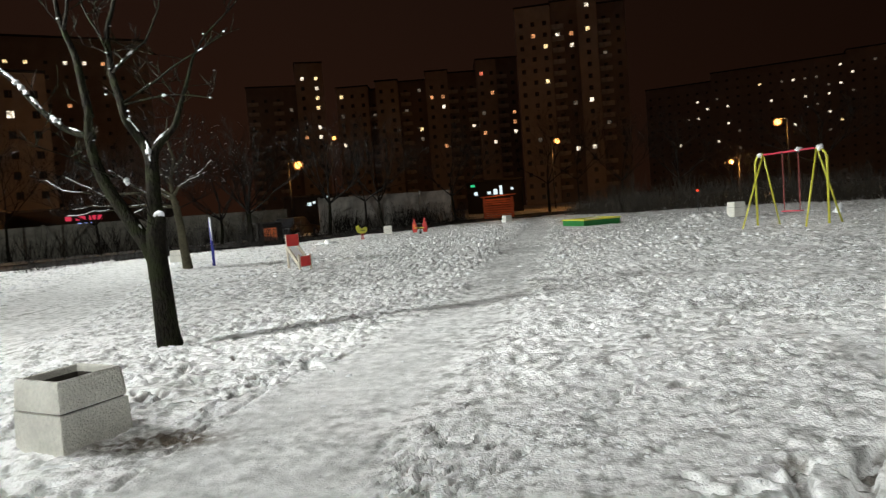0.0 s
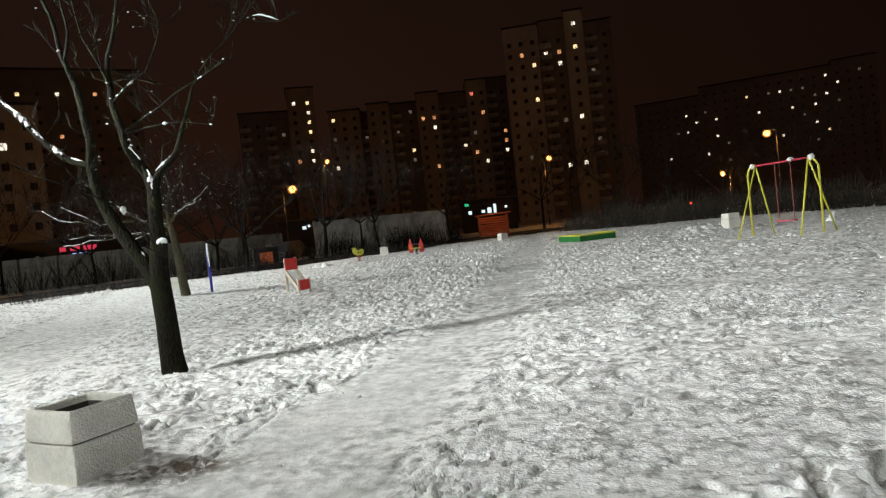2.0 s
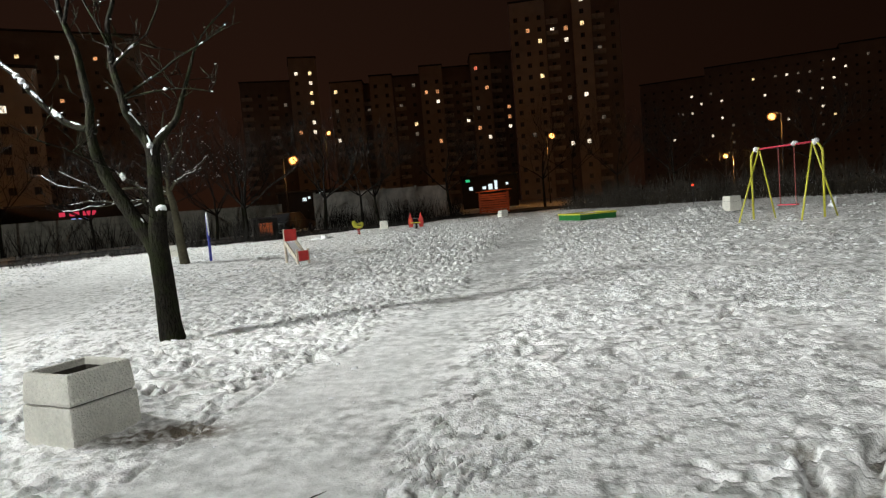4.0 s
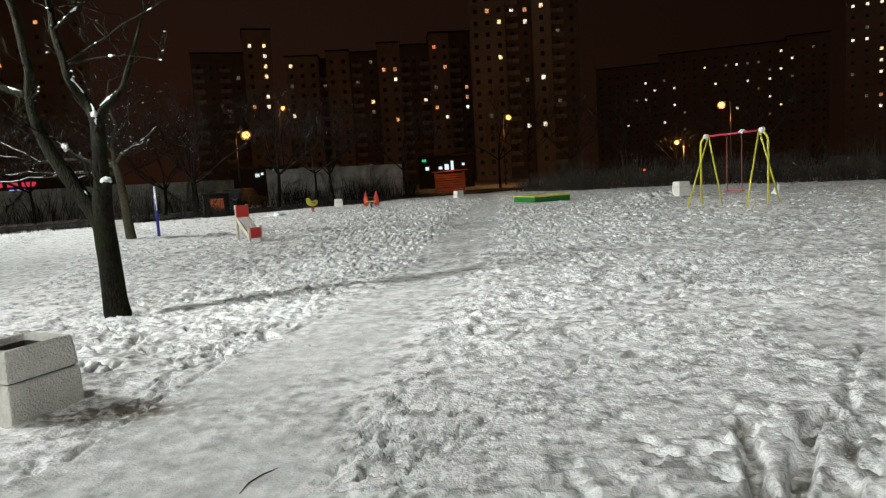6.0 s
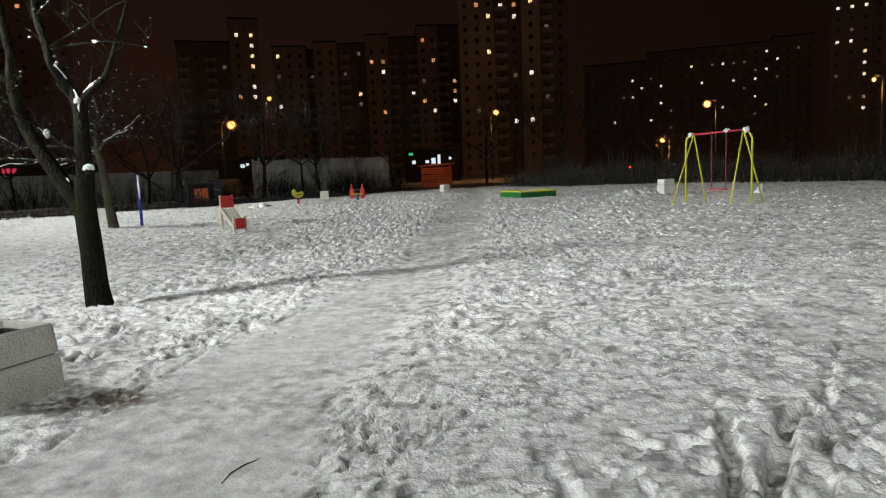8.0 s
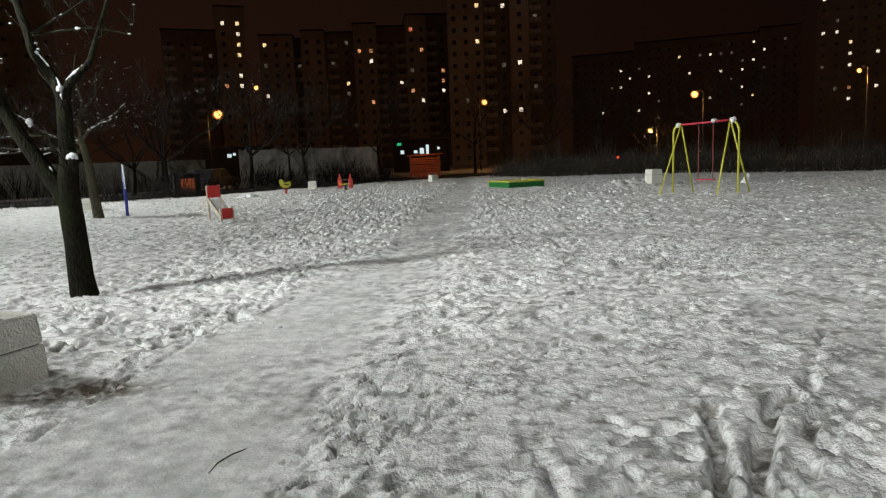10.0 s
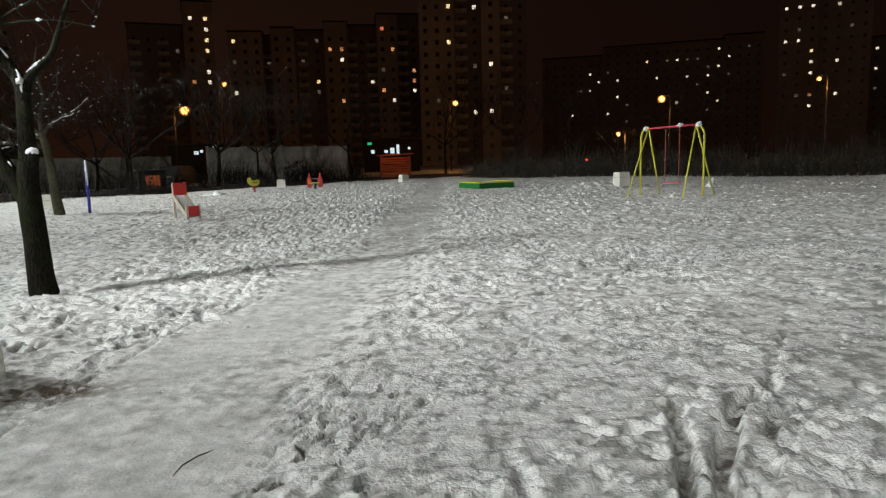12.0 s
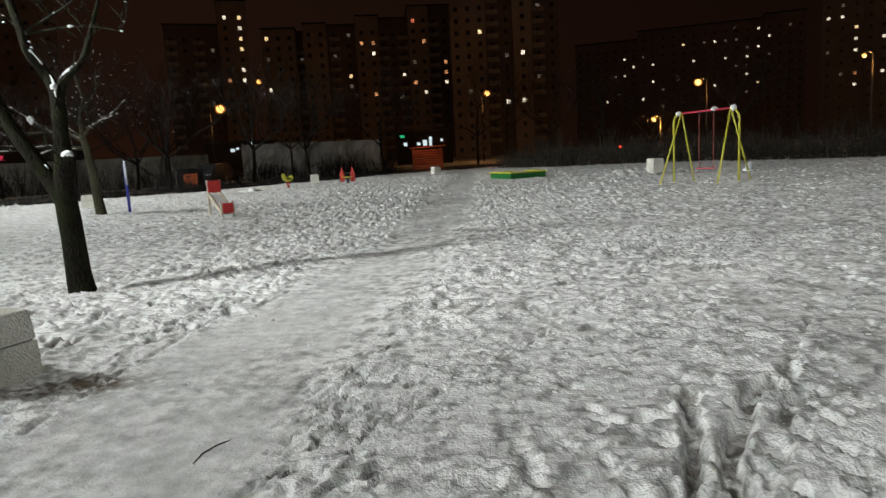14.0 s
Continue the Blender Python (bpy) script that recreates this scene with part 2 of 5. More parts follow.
WALLCON = material("grey_concrete_panel", (0.60, 0.58, 0.53), 0.9, grain=0.22, scale=2.5, bump=0.3, coarse=0.5)
# panels of the left wall, a darker grey than the right wall's
WALLDULL = material("darker_concrete_panel", (0.35, 0.34, 0.29), 0.9, grain=0.25, scale=2.5, bump=0.3, coarse=0.5)
ASPHALT = material("wet_asphalt", (0.05, 0.05, 0.05), 0.8, grain=0.25, scale=6)
FACADE = material("panel_facade", (0.60, 0.54, 0.49), 0.9, grain=0.14, scale=0.5, coarse=0.07)
# darker copy of the panel colour that paints shade into set-back bays
FACADE_DARK = material("shaded_facade", (0.33, 0.28, 0.25), 0.9, grain=0.14, scale=0.5, coarse=0.07)
FACADE_FAR = material("pale_panel_facade", (0.46, 0.40, 0.36), 0.9, grain=0.14, scale=0.5, coarse=0.07)
FACADE_BEIGE = material("beige_brick_facade", (0.62, 0.54, 0.46), 0.9, grain=0.16, scale=0.6, coarse=0.08)
PARAPET = material("balcony_parapet", (0.66, 0.62, 0.57), 0.8, grain=0.15, scale=1.0)
FRAMEP = material("window_frame_paint", (0.26, 0.24, 0.21), 0.6, grain=0.08)
SHOPWALL = material("dark_shop_wall", (0.022, 0.019, 0.017), 0.9, grain=0.2)
ROOFTAR = material("roof_felt", (0.05, 0.045, 0.042), 0.9, grain=0.2)
TYRE = material("tyre_rubber", (0.025, 0.025, 0.025), 0.85)
CARBLACK = material("car_black", (0.012, 0.013, 0.014), 0.35, grain=0.05, spec=0.5)
CARBLUE = material("car_dark_blue", (0.010, 0.013, 0.035), 0.3, grain=0.05, spec=0.6)
GLASS_DARK = material("dark_window_glass", (0.012, 0.012, 0.014), 0.35, grain=0.1, scale=0.7, spec=0.6)
PANE = {
    "w": lit_pane("pane_white", (1.0, 0.86, 0.66), 1.2),
    "y": lit_pane("pane_yellow", (1.0, 0.72, 0.34), 1.3),
    "o": lit_pane("pane_orange", (1.0, 0.42, 0.17), 0.8),
    "r": lit_pane("pane_red", (1.0, 0.22, 0.12), 0.9),
    "s": lit_pane("pane_far", (1.0, 0.86, 0.66), 1.3),
    "d": lit_pane("pane_dim", (1.0, 0.80, 0.60), 0.10),
}
KIOSKGLOW = lit_pane("kiosk_pane", (1.0, 0.22, 0.05), 0.2)
LEDGLOW = glow("led_lens", (0.95, 1.0, 0.98), 22.0)
SODGLOW = glow("sodium_lens", (1.0, 0.47, 0.11), 4.5)
# weak orange glow that draws the halo round a sodium lamp
SODHALO = glow("sodium_halo", (1.0, 0.30, 0.05), 0.55)
SIGNRED = glow("red_sign_letters", (1.0, 0.05, 0.12), 0.55)
SIGNBLUE = glow("blue_sign_letters", (0.35, 0.45, 1.0), 1.2)
SIGNGREEN = glow("green_sign_letters", (0.05, 1.0, 0.40), 0.55)
SHOPWHITE = glow("shop_window_light", (0.80, 0.95, 1.0), 1.0)
TAIL = glow("tail_light", (1.0, 0.06, 0.02), 1.5)
HEAD = glow("head_light", (1.0, 0.85, 0.65), 3.0)


# ---- mesh helpers ----
class Shape:
    def __init__(self):
        self.v, self.f = [], []

    def box(self, c, s, rz=0.0, tilt=0.0):
        """A box of size s about c, turned by rz degrees; tilt raises its +x end."""
        m = pose(*c, 0, -tilt, rz)
        o = len(self.v)
        for dz in (-1, 1):
            for dx, dy in ((-1, -1), (1, -1), (1, 1), (-1, 1)):
                self.v.append(tuple(m @ Vector((dx * s[0] / 2, dy * s[1] / 2, dz * s[2] / 2))))
        for q in ((3, 2, 1, 0), (4, 5, 6, 7), (0, 1, 5, 4), (1, 2, 6, 5), (2, 3, 7, 6), (3, 0, 4, 7)):
            self.f.append(tuple(o + i for i in q))
        return self

    def tube(self, pts, radii, n=8, cap=True):
        pts = [Vector(p) for p in pts]
        if not hasattr(radii, "__len__"):
            radii = [radii] * len(pts)
        o = len(self.v)
        side = None
        for i, p in enumerate(pts):
            way = (pts[min(i + 1, len(pts) - 1)] - pts[max(i - 1, 0)])
            way = way.normalized() if way.length > 1e-9 else Vector((0, 0, 1))
            if side is None:
                side = way.cross(Vector((0, 0, 1)) if abs(way.z) < 0.9 else Vector((1, 0, 0))).normalized()
            side = (side - way * side.dot(way)).normalized()
            up = way.cross(side)
            for k in range(n):
                a = 2 * math.pi * k / n
                self.v.append(tuple(p + (side * math.cos(a) + up * math.sin(a)) * radii[i]))
        for i in range(len(pts) - 1):
            for k in range(n):
                a, b = o + i * n + k, o + i * n + (k + 1) % n
                self.f.append((a, b, b + n, a + n))
        if cap:
            self.f.append(tuple(o + k for k in reversed(range(n))))
            self.f.append(tuple(o + (len(pts) - 1) * n + k for k in range(n)))
        return self

    def blob(self, c, r, seed=0, rings=7, n=12, rough=0.25, flat=True):
        """An uneven lump; flat: its lower half is cut off."""
        o = len(self.v)
        c = Vector(c)
        for i in range(rings + 1):
            t = (0.02 + 0.98 * i / rings) * (math.pi / 2 if flat else math.pi)
            for k in range(n):
                a = 2 * math.pi * k / n
                d = Vector((math.sin(t) * math.cos(a), math.sin(t) * math.sin(a), math.cos(t)))
                w = 1 + rough * noise.noise(d * 1.7 + Vector((seed * 7.3, seed * 3.1, 0)))
                self.v.append((c.x + d.x * r[0] * w, c.y + d.y * r[1] * w, c.z + d.z * r[2] * w))
        for i in range(rings):
            for k in range(n):
                a, b = o + i * n + k, o + i * n + (k + 1) % n
                self.f.append((a, a + n, b + n, b))
        self.f.append(tuple(o + k for k in range(n)))
        return self

    def plate(self, outline, y0, y1):
        """A board: an outline in x, z carried from y0 to y1."""
        o, n = len(self.v), len(outline)
        self.v += [(x, y0, z) for x, z in outline] + [(x, y1, z) for x, z in outline]
        self.f.append(tuple(o + i for i in range(n)))
        self.f.append(tuple(o + n + i for i in reversed(range(n))))
        for i in range(n):
            j = (i + 1) % n
            self.f.append((o + j, o + i, o + n + i, o + n + j))
        return self

    def mesh(self, name, mat, smooth=False, bevel=0.0):
        me = bpy.data.meshes.new(name)
        me.from_pydata(self.v, [], self.f)
        if bevel:
            bm = bmesh.new()
            bm.from_mesh(me)
            bmesh.ops.recalc_face_normals(bm, faces=bm.faces)
            bmesh.ops.bevel(bm, geom=bm.edges[:], offset=bevel, segments=2, affect="EDGES", profile=0.6)
            bm.to_mesh(me)
            bm.free()
        me.materials.append(mat)
        if smooth:
            me.polygons.foreach_set("use_smooth", [True] * len(me.polygons))
        me.update()
        return me


def part(name, shape, mat, parent=None, label="", smooth=False, bevel=0.0):
    ob = new(name, shape.mesh(name, mat, smooth, bevel))
    if parent:
        ob.parent = parent
    return tagged(ob, label=label)


def thing(name, x, y, z=0.0, rz=0.0, label="", category="", group="", kind=""):
    ob = new(name)
    ob.empty_display_size = 0.2
    ob.matrix_basis = pose(x, y, z, 0, 0, rz)
    return tagged(ob, label, category, group, kind)


def polar(az, dist):
    a = radians(az)
    return dist * math.sin(a), dist * math.cos(a)


# ---- ground: one snow sheet with trodden relief ----
def hashed(ix, iy, seed):
    h = (ix.astype(np.int64) * 374761393 + iy.astype(np.int64) * 668265263 + seed * 974634777) & 0xFFFFFFFF
    h = ((h ^ (h >> 13)) * 1274126177) & 0xFFFFFFFF
    return ((h ^ (h >> 16)) & 0xFFFFFF) / float(0xFFFFFF)


def vnoise(x, y, seed):
    ix, iy = np.floor(x), np.floor(y)
    fx, fy = x - ix, y - iy
    fx, fy = fx * fx * (3 - 2 * fx), fy * fy * (3 - 2 * fy)
    a, b = hashed(ix, iy, seed), hashed(ix + 1, iy, seed)
    c, d = hashed(ix, iy + 1, seed), hashed(ix + 1, iy + 1, seed)
    return (a * (1 - fx) + b * fx) * (1 - fy) + (c * (1 - fx) + d * fx) * fy - 0.5


def steps_axis(lo, hi, size):
    out = [lo]
    while out[-1] < hi:
        out.append(out[-1] + size(out[-1]))
    return out


def path_mid(y):
    """The trodden path: its middle and half width at a distance y ahead."""
    mid = np.interp(y, [2, 3.3, 4.4, 5.4, 6.4, 7.75, 9.2, 11.6, 14.9, 19.7, 25, 30, 40, 60], [-1.95, -1.60, -1.48, -1.32, -0.99, -0.77, -0.45, -0.05, 0.25, 0.66, 1.2, 1.75, 2.6, 3.5])
    half = np.interp(y, [2, 3.3, 4.4, 5.4, 6.4, 9.2, 11.6, 14.9, 19.7, 25, 60], [0.95, 0.74, 0.80, 0.77, 0.66, 0.65, 0.72, 0.78, 0.85, 0.85, 0.5])
    return mid, half


def road_mid(y):
    """The smooth walkway past the lamps."""
    return np.interp(y, [-20, 0, 6, 10, 14, 20, 30, 60], [-2.0, -5.9, -7.6, -8.4, -9.9, -12.5, -17.0, -30.0])


def smooth01(a, lo, hi):
    t = np.clip((a - lo) / (hi - lo), 0, 1)
    return t * t * (3 - 2 * t)


def build_ground():
    far = [60, 75, 95, 120, 160, 220, 320, 480, 700, 1100, 1800]
    ys = [-v for v in reversed(far)] + [-45, -36, -30] + steps_axis(-26.0, -6.2, lambda y: 0.25) + steps_axis(-6.0, 2.03, lambda y: 0.07)
    ys += steps_axis(2.1, 60.0, lambda y: min(max(0.016, y * y / 2300), 0.22)) + far[1:]
    inner = steps_axis(0.0, 40.0, lambda x: 0.019 if x < 3.8 else 0.019 + (x - 3.8) * 0.0075)
    right = inner + [46, 52] + far
    xs = [-v for v in reversed(right[1:])] + right
    X, Y = np.meshgrid(np.array(xs), np.array(ys))
    pm, ph = path_mid(Y)
    wob = vnoise(X * 1.1, Y * 1.1, 5) * 0.45 + vnoise(X * 4, Y * 4, 6) * 0.18
    on_path = 1 - smooth01(np.abs(X - pm) + wob * 1.3, ph - 0.35, ph + 0.35)
    side_y = np.interp(X, [0.0, 0.6, 2.9, 4.8, 6.5, 9.1, 14.0], [13.2, 12.8, 12.3, 11.4, 10.4, 8.8, 5.5])
    on_side = (1 - smooth01(np.abs(Y - side_y) + wob * 1.5, 0.25, 0.9)) * smooth01(X, -0.2, 0.8) * (1 - smooth01(X, 12, 16))
    on_path = np.maximum(0.9 * on_path, 0.5 * on_side)
    on_road = 1 - smooth01(np.abs(X - road_mid(Y)) + wob * 0.7, 1.25, 1.9)
    smooth = np.maximum(on_path, 0.92 * on_road)
    near = 1 - smooth01(np.hypot(X, Y - 6), 42, 60)
    near = near * (1 - 0.85 * np.exp(-(((X - 4.9) / 2.2) ** 2 + ((Y - 32.8) / 2.8) ** 2)))
    lump = smooth01(vnoise(X * 0.7, Y * 0.7, 11) + 0.5, 0.15, 0.75)
    # fresh bank between walkway and path is the most lumpy
    bank = smooth01(X, -7.0, -4.5) * (1 - smooth01(X - pm, -1.2, -0.6)) * (1 - smooth01(Y, 14, 24))
    trod = (1 - smooth01(np.hypot((X + 0.35) / 0.75, (Y - 3.8) / 1.5), 0.6, 1.15))
    flat = np.maximum(trod, 0.8 * smooth01(Y, 3.5, 4.0) * (1 - smooth01(Y, 5.2, 6.4)) * smooth01(X - pm, 0.6, 1.0))
    amp = (1 - smooth) * (0.45 + 0.55 * lump + 0.1 * bank) * (1 - 0.6 * flat) * (1 - 0.6 * trod)
    Z = 0.10 * vnoise(X * 0.16, Y * 0.16, 1) * near + 0.04 * vnoise(X * 0.55, Y * 0.55, 2) * near
    r1 = 1 - 2 * np.abs(vnoise(X * 2.6 + 0.8 * wob, Y * 2.6, 21))
    r2 = vnoise(X * 5.2, Y * 5.2, 22)
    r3 = vnoise(X * 11.0, Y * 11.0, 23)
    r4 = 0.6 * vnoise(X * 21.0, Y * 21.0, 24) + 0.25 - np.abs(vnoise(X * 17.0 + r3, Y * 17.0, 27))
    b3 = 0.25 - np.abs(vnoise(X * 8.5 + 0.6 * r3, Y * 8.5 + 0.6 * r2, 28))
    crumb = smooth01(vnoise(X * 0.9, Y * 0.9, 25) + 0.5 * vnoise(X * 2.7, Y * 2.7, 26) + 0.5, 0.3, 0.75)
    Z += amp * near * (0.022 * (r1 - 0.5) + 0.024 * r2 * (1 + 0.8 * bank) + ((0.014 * r3 + 0.008 * b3) * (0.4 + crumb) + 0.020 * r4 * (0.25 + 1.3 * crumb)) * (1 - 0.5 * bank)) * (1 + 0.25 * bank) * (0.45 + 0.4 * smooth01(Y, 4.5, 8) + 0.1 * smooth01(Y, 8, 22))
    pits = smooth01(np.abs(vnoise(X * 3.3 + wob, Y * 2.6, 43)), 0.0, 0.2)
    Z += (1 - smooth) * near * (0.60 * smooth01(Y, 5.5, 11) + 0.25 * smooth01(Y, 13, 24)) * (0.015 * vnoise(X * 2.0, Y * 2.6, 41) + 0.038 * vnoise(X * 5.6, Y * 5.6, 42) + 0.060 * vnoise(X * 10.5, Y * 9.0, 44) + 0.02 * pits) * (0.45 + 0.1 * smooth01(Y, 12, 17) + 0.45 * smooth01(X - pm, -1.5, 1.0))
    Z += bank * (1 - smooth) * (0.020 * vnoise(X * 3.1 + wob, Y * 2.9, 45) + 0.020 * vnoise(X * 6.3, Y * 6.6 + wob, 46))
    # broken crust: separate raised clods and small sharp pits on flatter snow
    clods = 0.020 * smooth01(vnoise(X * 7.0 + r3 + wob, Y * 7.0 + r2, 47) + 0.25 * r3, 0.08, 0.26) + 0.008 * smooth01(vnoise(X * 15.0 + 2 * r2, Y * 15.0 + wob, 48), 0.05, 0.3) + 0.006 * vnoise(X * 27.0 + r3, Y * 25.0 + r2, 49)
    holes = 0.026 * smooth01(vnoise(X * 5.5, Y * 6.0 + wob, 50), 0.22, 0.34) + 0.012 * smooth01(vnoise(X * 12.0, Y * 12.0, 52), 0.2, 0.32)
    # flakes of broken crust with sharp rims
    chips = 0.013 * smooth01(vnoise(X * 8.0 + 1.6 * r3, Y * 9.0 + 1.6 * r2, 91), -0.02, 0.08) + 0.010 * smooth01(vnoise(X * 17.0 + 1.2 * r3, Y * 18.0 + r2, 92), -0.02, 0.12)
    Z += (1 - smooth) * near * chips * (1 - 0.6 * trod) * (0.45 + 0.75 * crumb) * (1 - 0.55 * bank) * (1 + 0.2 * smooth01(Y, 6, 14))
    Z += (1 - smooth) * near * (clods * (0.3 + 0.8 * crumb) * (1 + 0.25 * flat) * (1 - 0.7 * trod) - holes * (1 - 0.6 * flat)) * (0.55 + 0.35 * smooth01(Y, 4.5, 8) + 0.2 * smooth01(Y, 8, 20))
    Z += smooth * near * (0.007 * r2 + 0.004 * r3 + 0.006 * r4 * crumb)
    Z -= 0.035 * on_path + 0.05 * on_road
    # a low shovelled heap near the swings and a kerb of snow along the walkway
    Z += 0.30 * np.exp(-(((X - 9.6) / 2.6) ** 2 + ((Y - 30.2) / 2.0) ** 2)) * (0.8 + 0.8 * r2)
    axs, ays = np.array(xs), np.array(ys)
    # darkens rut and slot bottoms: bared soil plus the shade inside them
    soil_shade = np.zeros_like(Z)

    def dent(cx, cy, ang, la, wa, depth):
        i0, i1 = np.searchsorted(axs, (cx - la * 2, cx + la * 2))
        j0, j1 = np.searchsorted(ays, (cy - la * 2, cy + la * 2))
        if i1 - i0 < 2 or j1 - j0 < 2:
            return
        x, y = X[j0:j1, i0:i1] - cx, Y[j0:j1, i0:i1] - cy
        if math.hypot(cx + 2.75, cy - 4.45) < 0.75:
            depth *= 0.25
        elif math.hypot(cx + 3.7, cy - 8.05) < 0.7:
            depth *= 0.3
        c, s = math.cos(ang), math.sin(ang)
        q = np.sqrt(((x * c + y * s) / la) ** 2 + ((y * c - x * s) / wa) ** 2)
        Z[j0:j1, i0:i1] += -depth * (1 - smooth01(q, 0.6, 1.0)) + 0.12 * depth * np.exp(-((q - 1.2) / 0.22) ** 2)
        # deep marks carry soil and their own shade in the colour
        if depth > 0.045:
            soil_shade[j0:j1, i0:i1] = np.maximum(soil_shade[j0:j1, i0:i1], 0.7 * (1 - smooth01(q, 0.6, 1.0)))

    rng = random.Random(4)
    # single trodden footprints everywhere off the path
    for _ in range(3000):
        y = 2.3 + 24 * rng.random() ** 1.6
        x = rng.uniform(-0.62, 0.72) * (y + 3)
        m, h = path_mid(y)
        if abs(x - m) < h + 0.3 or abs(x - float(road_mid(y))) < 1.5 or (x > m and 3.0 < y < 6.0 and rng.random() < 0.8):
            continue
        dent(x, y, rng.uniform(0, math.pi), rng.uniform(0.09, 0.15), rng.uniform(0.035, 0.06), rng.uniform(0.010, 0.034) * (1.8 if x < m - 0.5 else 1.0))

    # soft boot marks all over the bank beside the path
    for _ in range(1500):
        y = 3.2 + 15.0 * rng.random() ** 1.3
        x = float(path_mid(y)[0]) - rng.uniform(0.85, 4.2)
        if abs(x - float(road_mid(y))) < 1.5:
            continue
        dent(x, y, rng.uniform(-0.5, 2.2), rng.uniform(0.10, 0.17), rng.uniform(0.035, 0.065), rng.uniform(0.012, 0.036))

    def trail(pts, gap, spread, depth, la=0.14, wa=0.055):
        for (x0, y0), (x1, y1) in zip(pts, pts[1:]):
            d = math.hypot(x1 - x0, y1 - y0)
            for k in range(max(1, int(d / gap))):
                t = (k + rng.random() * 0.3) * gap / d
                side = spread if k % 2 else -spread
                nx, ny = -(y1 - y0) / d, (x1 - x0) / d
                dent(x0 + (x1 - x0) * t + nx * side, y0 + (y1 - y0) * t + ny * side, math.atan2(y1 - y0, x1 - x0) + rng.uniform(-0.2, 0.2), la, wa, depth * rng.uniform(0.7, 1.2))

    def groove(pts, width, depth, seed):
        """A continuous broken rut with a low kicked-up edge."""
        px0, px1 = min(p[0] for p in pts) - 0.5, max(p[0] for p in pts) + 0.5
        py0, py1 = min(p[1] for p in pts) - 0.5, max(p[1] for p in pts) + 0.5
        i0, i1 = np.searchsorted(axs, (px0, px1))
        j0, j1 = np.searchsorted(ays, (py0, py1))
        x, y = X[j0:j1, i0:i1], Y[j0:j1, i0:i1]
        best = np.full(x.shape, 9.0)
        for (x0, y0), (x1, y1) in zip(pts, pts[1:]):
            d2 = (x1 - x0) ** 2 + (y1 - y0) ** 2
            t = np.clip(((x - x0) * (x1 - x0) + (y - y0) * (y1 - y0)) / d2, 0, 1)
            best = np.minimum(best, np.hypot(x - x0 - t * (x1 - x0), y - y0 - t * (y1 - y0)))
        best = best + 0.05 * vnoise(x * 9, y * 9, seed) + 0.03 * vnoise(x * 22, y * 22, seed + 1)
        wave = 0.8 + 0.7 * vnoise(x * 5, y * 5, seed + 2)
        soil_shade[j0:j1, i0:i1] = np.maximum(soil_shade[j0:j1, i0:i1], min(depth * 9, 0.75) * np.clip(wave + 0.15, 0, 1) * (1 - smooth01(best, width * 0.4, width)))
        Z[j0:j1, i0:i1] += -1.35 * depth * wave * (1 - smooth01(best, width * 0.55, width * 1.05)) + 0.12 * depth * (0.7 + 1.2 * vnoise(x * 7, y * 7, seed + 3)) * np.exp(-((best - width * 1.5) / (width * 0.45)) ** 2)

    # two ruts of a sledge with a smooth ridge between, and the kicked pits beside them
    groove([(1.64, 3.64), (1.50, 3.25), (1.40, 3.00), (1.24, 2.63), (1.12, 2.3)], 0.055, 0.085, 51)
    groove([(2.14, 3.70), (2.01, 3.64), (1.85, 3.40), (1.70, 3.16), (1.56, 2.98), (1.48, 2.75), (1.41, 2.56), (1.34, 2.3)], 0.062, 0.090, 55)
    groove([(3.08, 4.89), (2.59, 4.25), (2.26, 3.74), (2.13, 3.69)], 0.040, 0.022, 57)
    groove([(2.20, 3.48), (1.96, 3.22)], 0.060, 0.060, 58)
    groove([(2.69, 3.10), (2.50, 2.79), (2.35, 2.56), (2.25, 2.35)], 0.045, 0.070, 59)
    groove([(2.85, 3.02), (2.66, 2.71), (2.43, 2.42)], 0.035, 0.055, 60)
    # lines left by runners along the path's far edge
    groove([(-2.31, 3.67), (-2.28, 4.09), (-2.16, 4.93), (-2.08, 5.41), (-1.97, 6.14), (-1.69, 6.71), (-1.50, 7.6)], 0.022, 0.022, 63)
    groove([(-2.29, 4.40), (-2.30, 4.91), (-2.41, 5.58), (-2.44, 6.27)], 0.022, 0.024, 67)
    groove([(-2.42, 4.9), (-2.28, 5.6), (-2.15, 6.3), (-1.95, 7.03), (-1.70, 8.27)], 0.022, 0.022, 69)
    # steep boot-heel slots beside the path: x, y, turn, half length
    for x, y, a, la in ((-0.42, 4.43, 1.1, 0.14), (-0.24, 4.82, 1.2, 0.12), (-0.24, 3.74, 1.0, 0.11), (-0.26, 3.52, 1.1, 0.05), (-0.03, 4.03, 1.1, 0.08), (-0.02, 3.75, 1.2, 0.07), (-0.37, 3.26, 0.6, 0.10), (-0.56, 3.77, 0.9, 0.06), (-0.42, 3.50, 0.9, 0.06), (-0.14, 2.82, 1.0, 0.06), (0.11, 3.22, 0.7, 0.06), (-0.12, 4.16, 1.5, 0.09), (-0.52, 3.22, 1.2, 0.06), (-0.64, 3.64, 0.9, 0.05), (-0.65, 2.97, 1.0, 0.05), (-0.42, 3.72, 0.8, 0.09), (0.44, 4.94, 1.0, 0.17), (0.94, 4.86, 1.0, 0.20)):
        for k in (-0.35, 0.35):
            dent(x + k * la * math.cos(a), y + k * la * math.sin(a), a + rng.uniform(-0.15, 0.15), la * 0.8, 0.026, 0.055 * rng.uniform(0.85, 1.1))
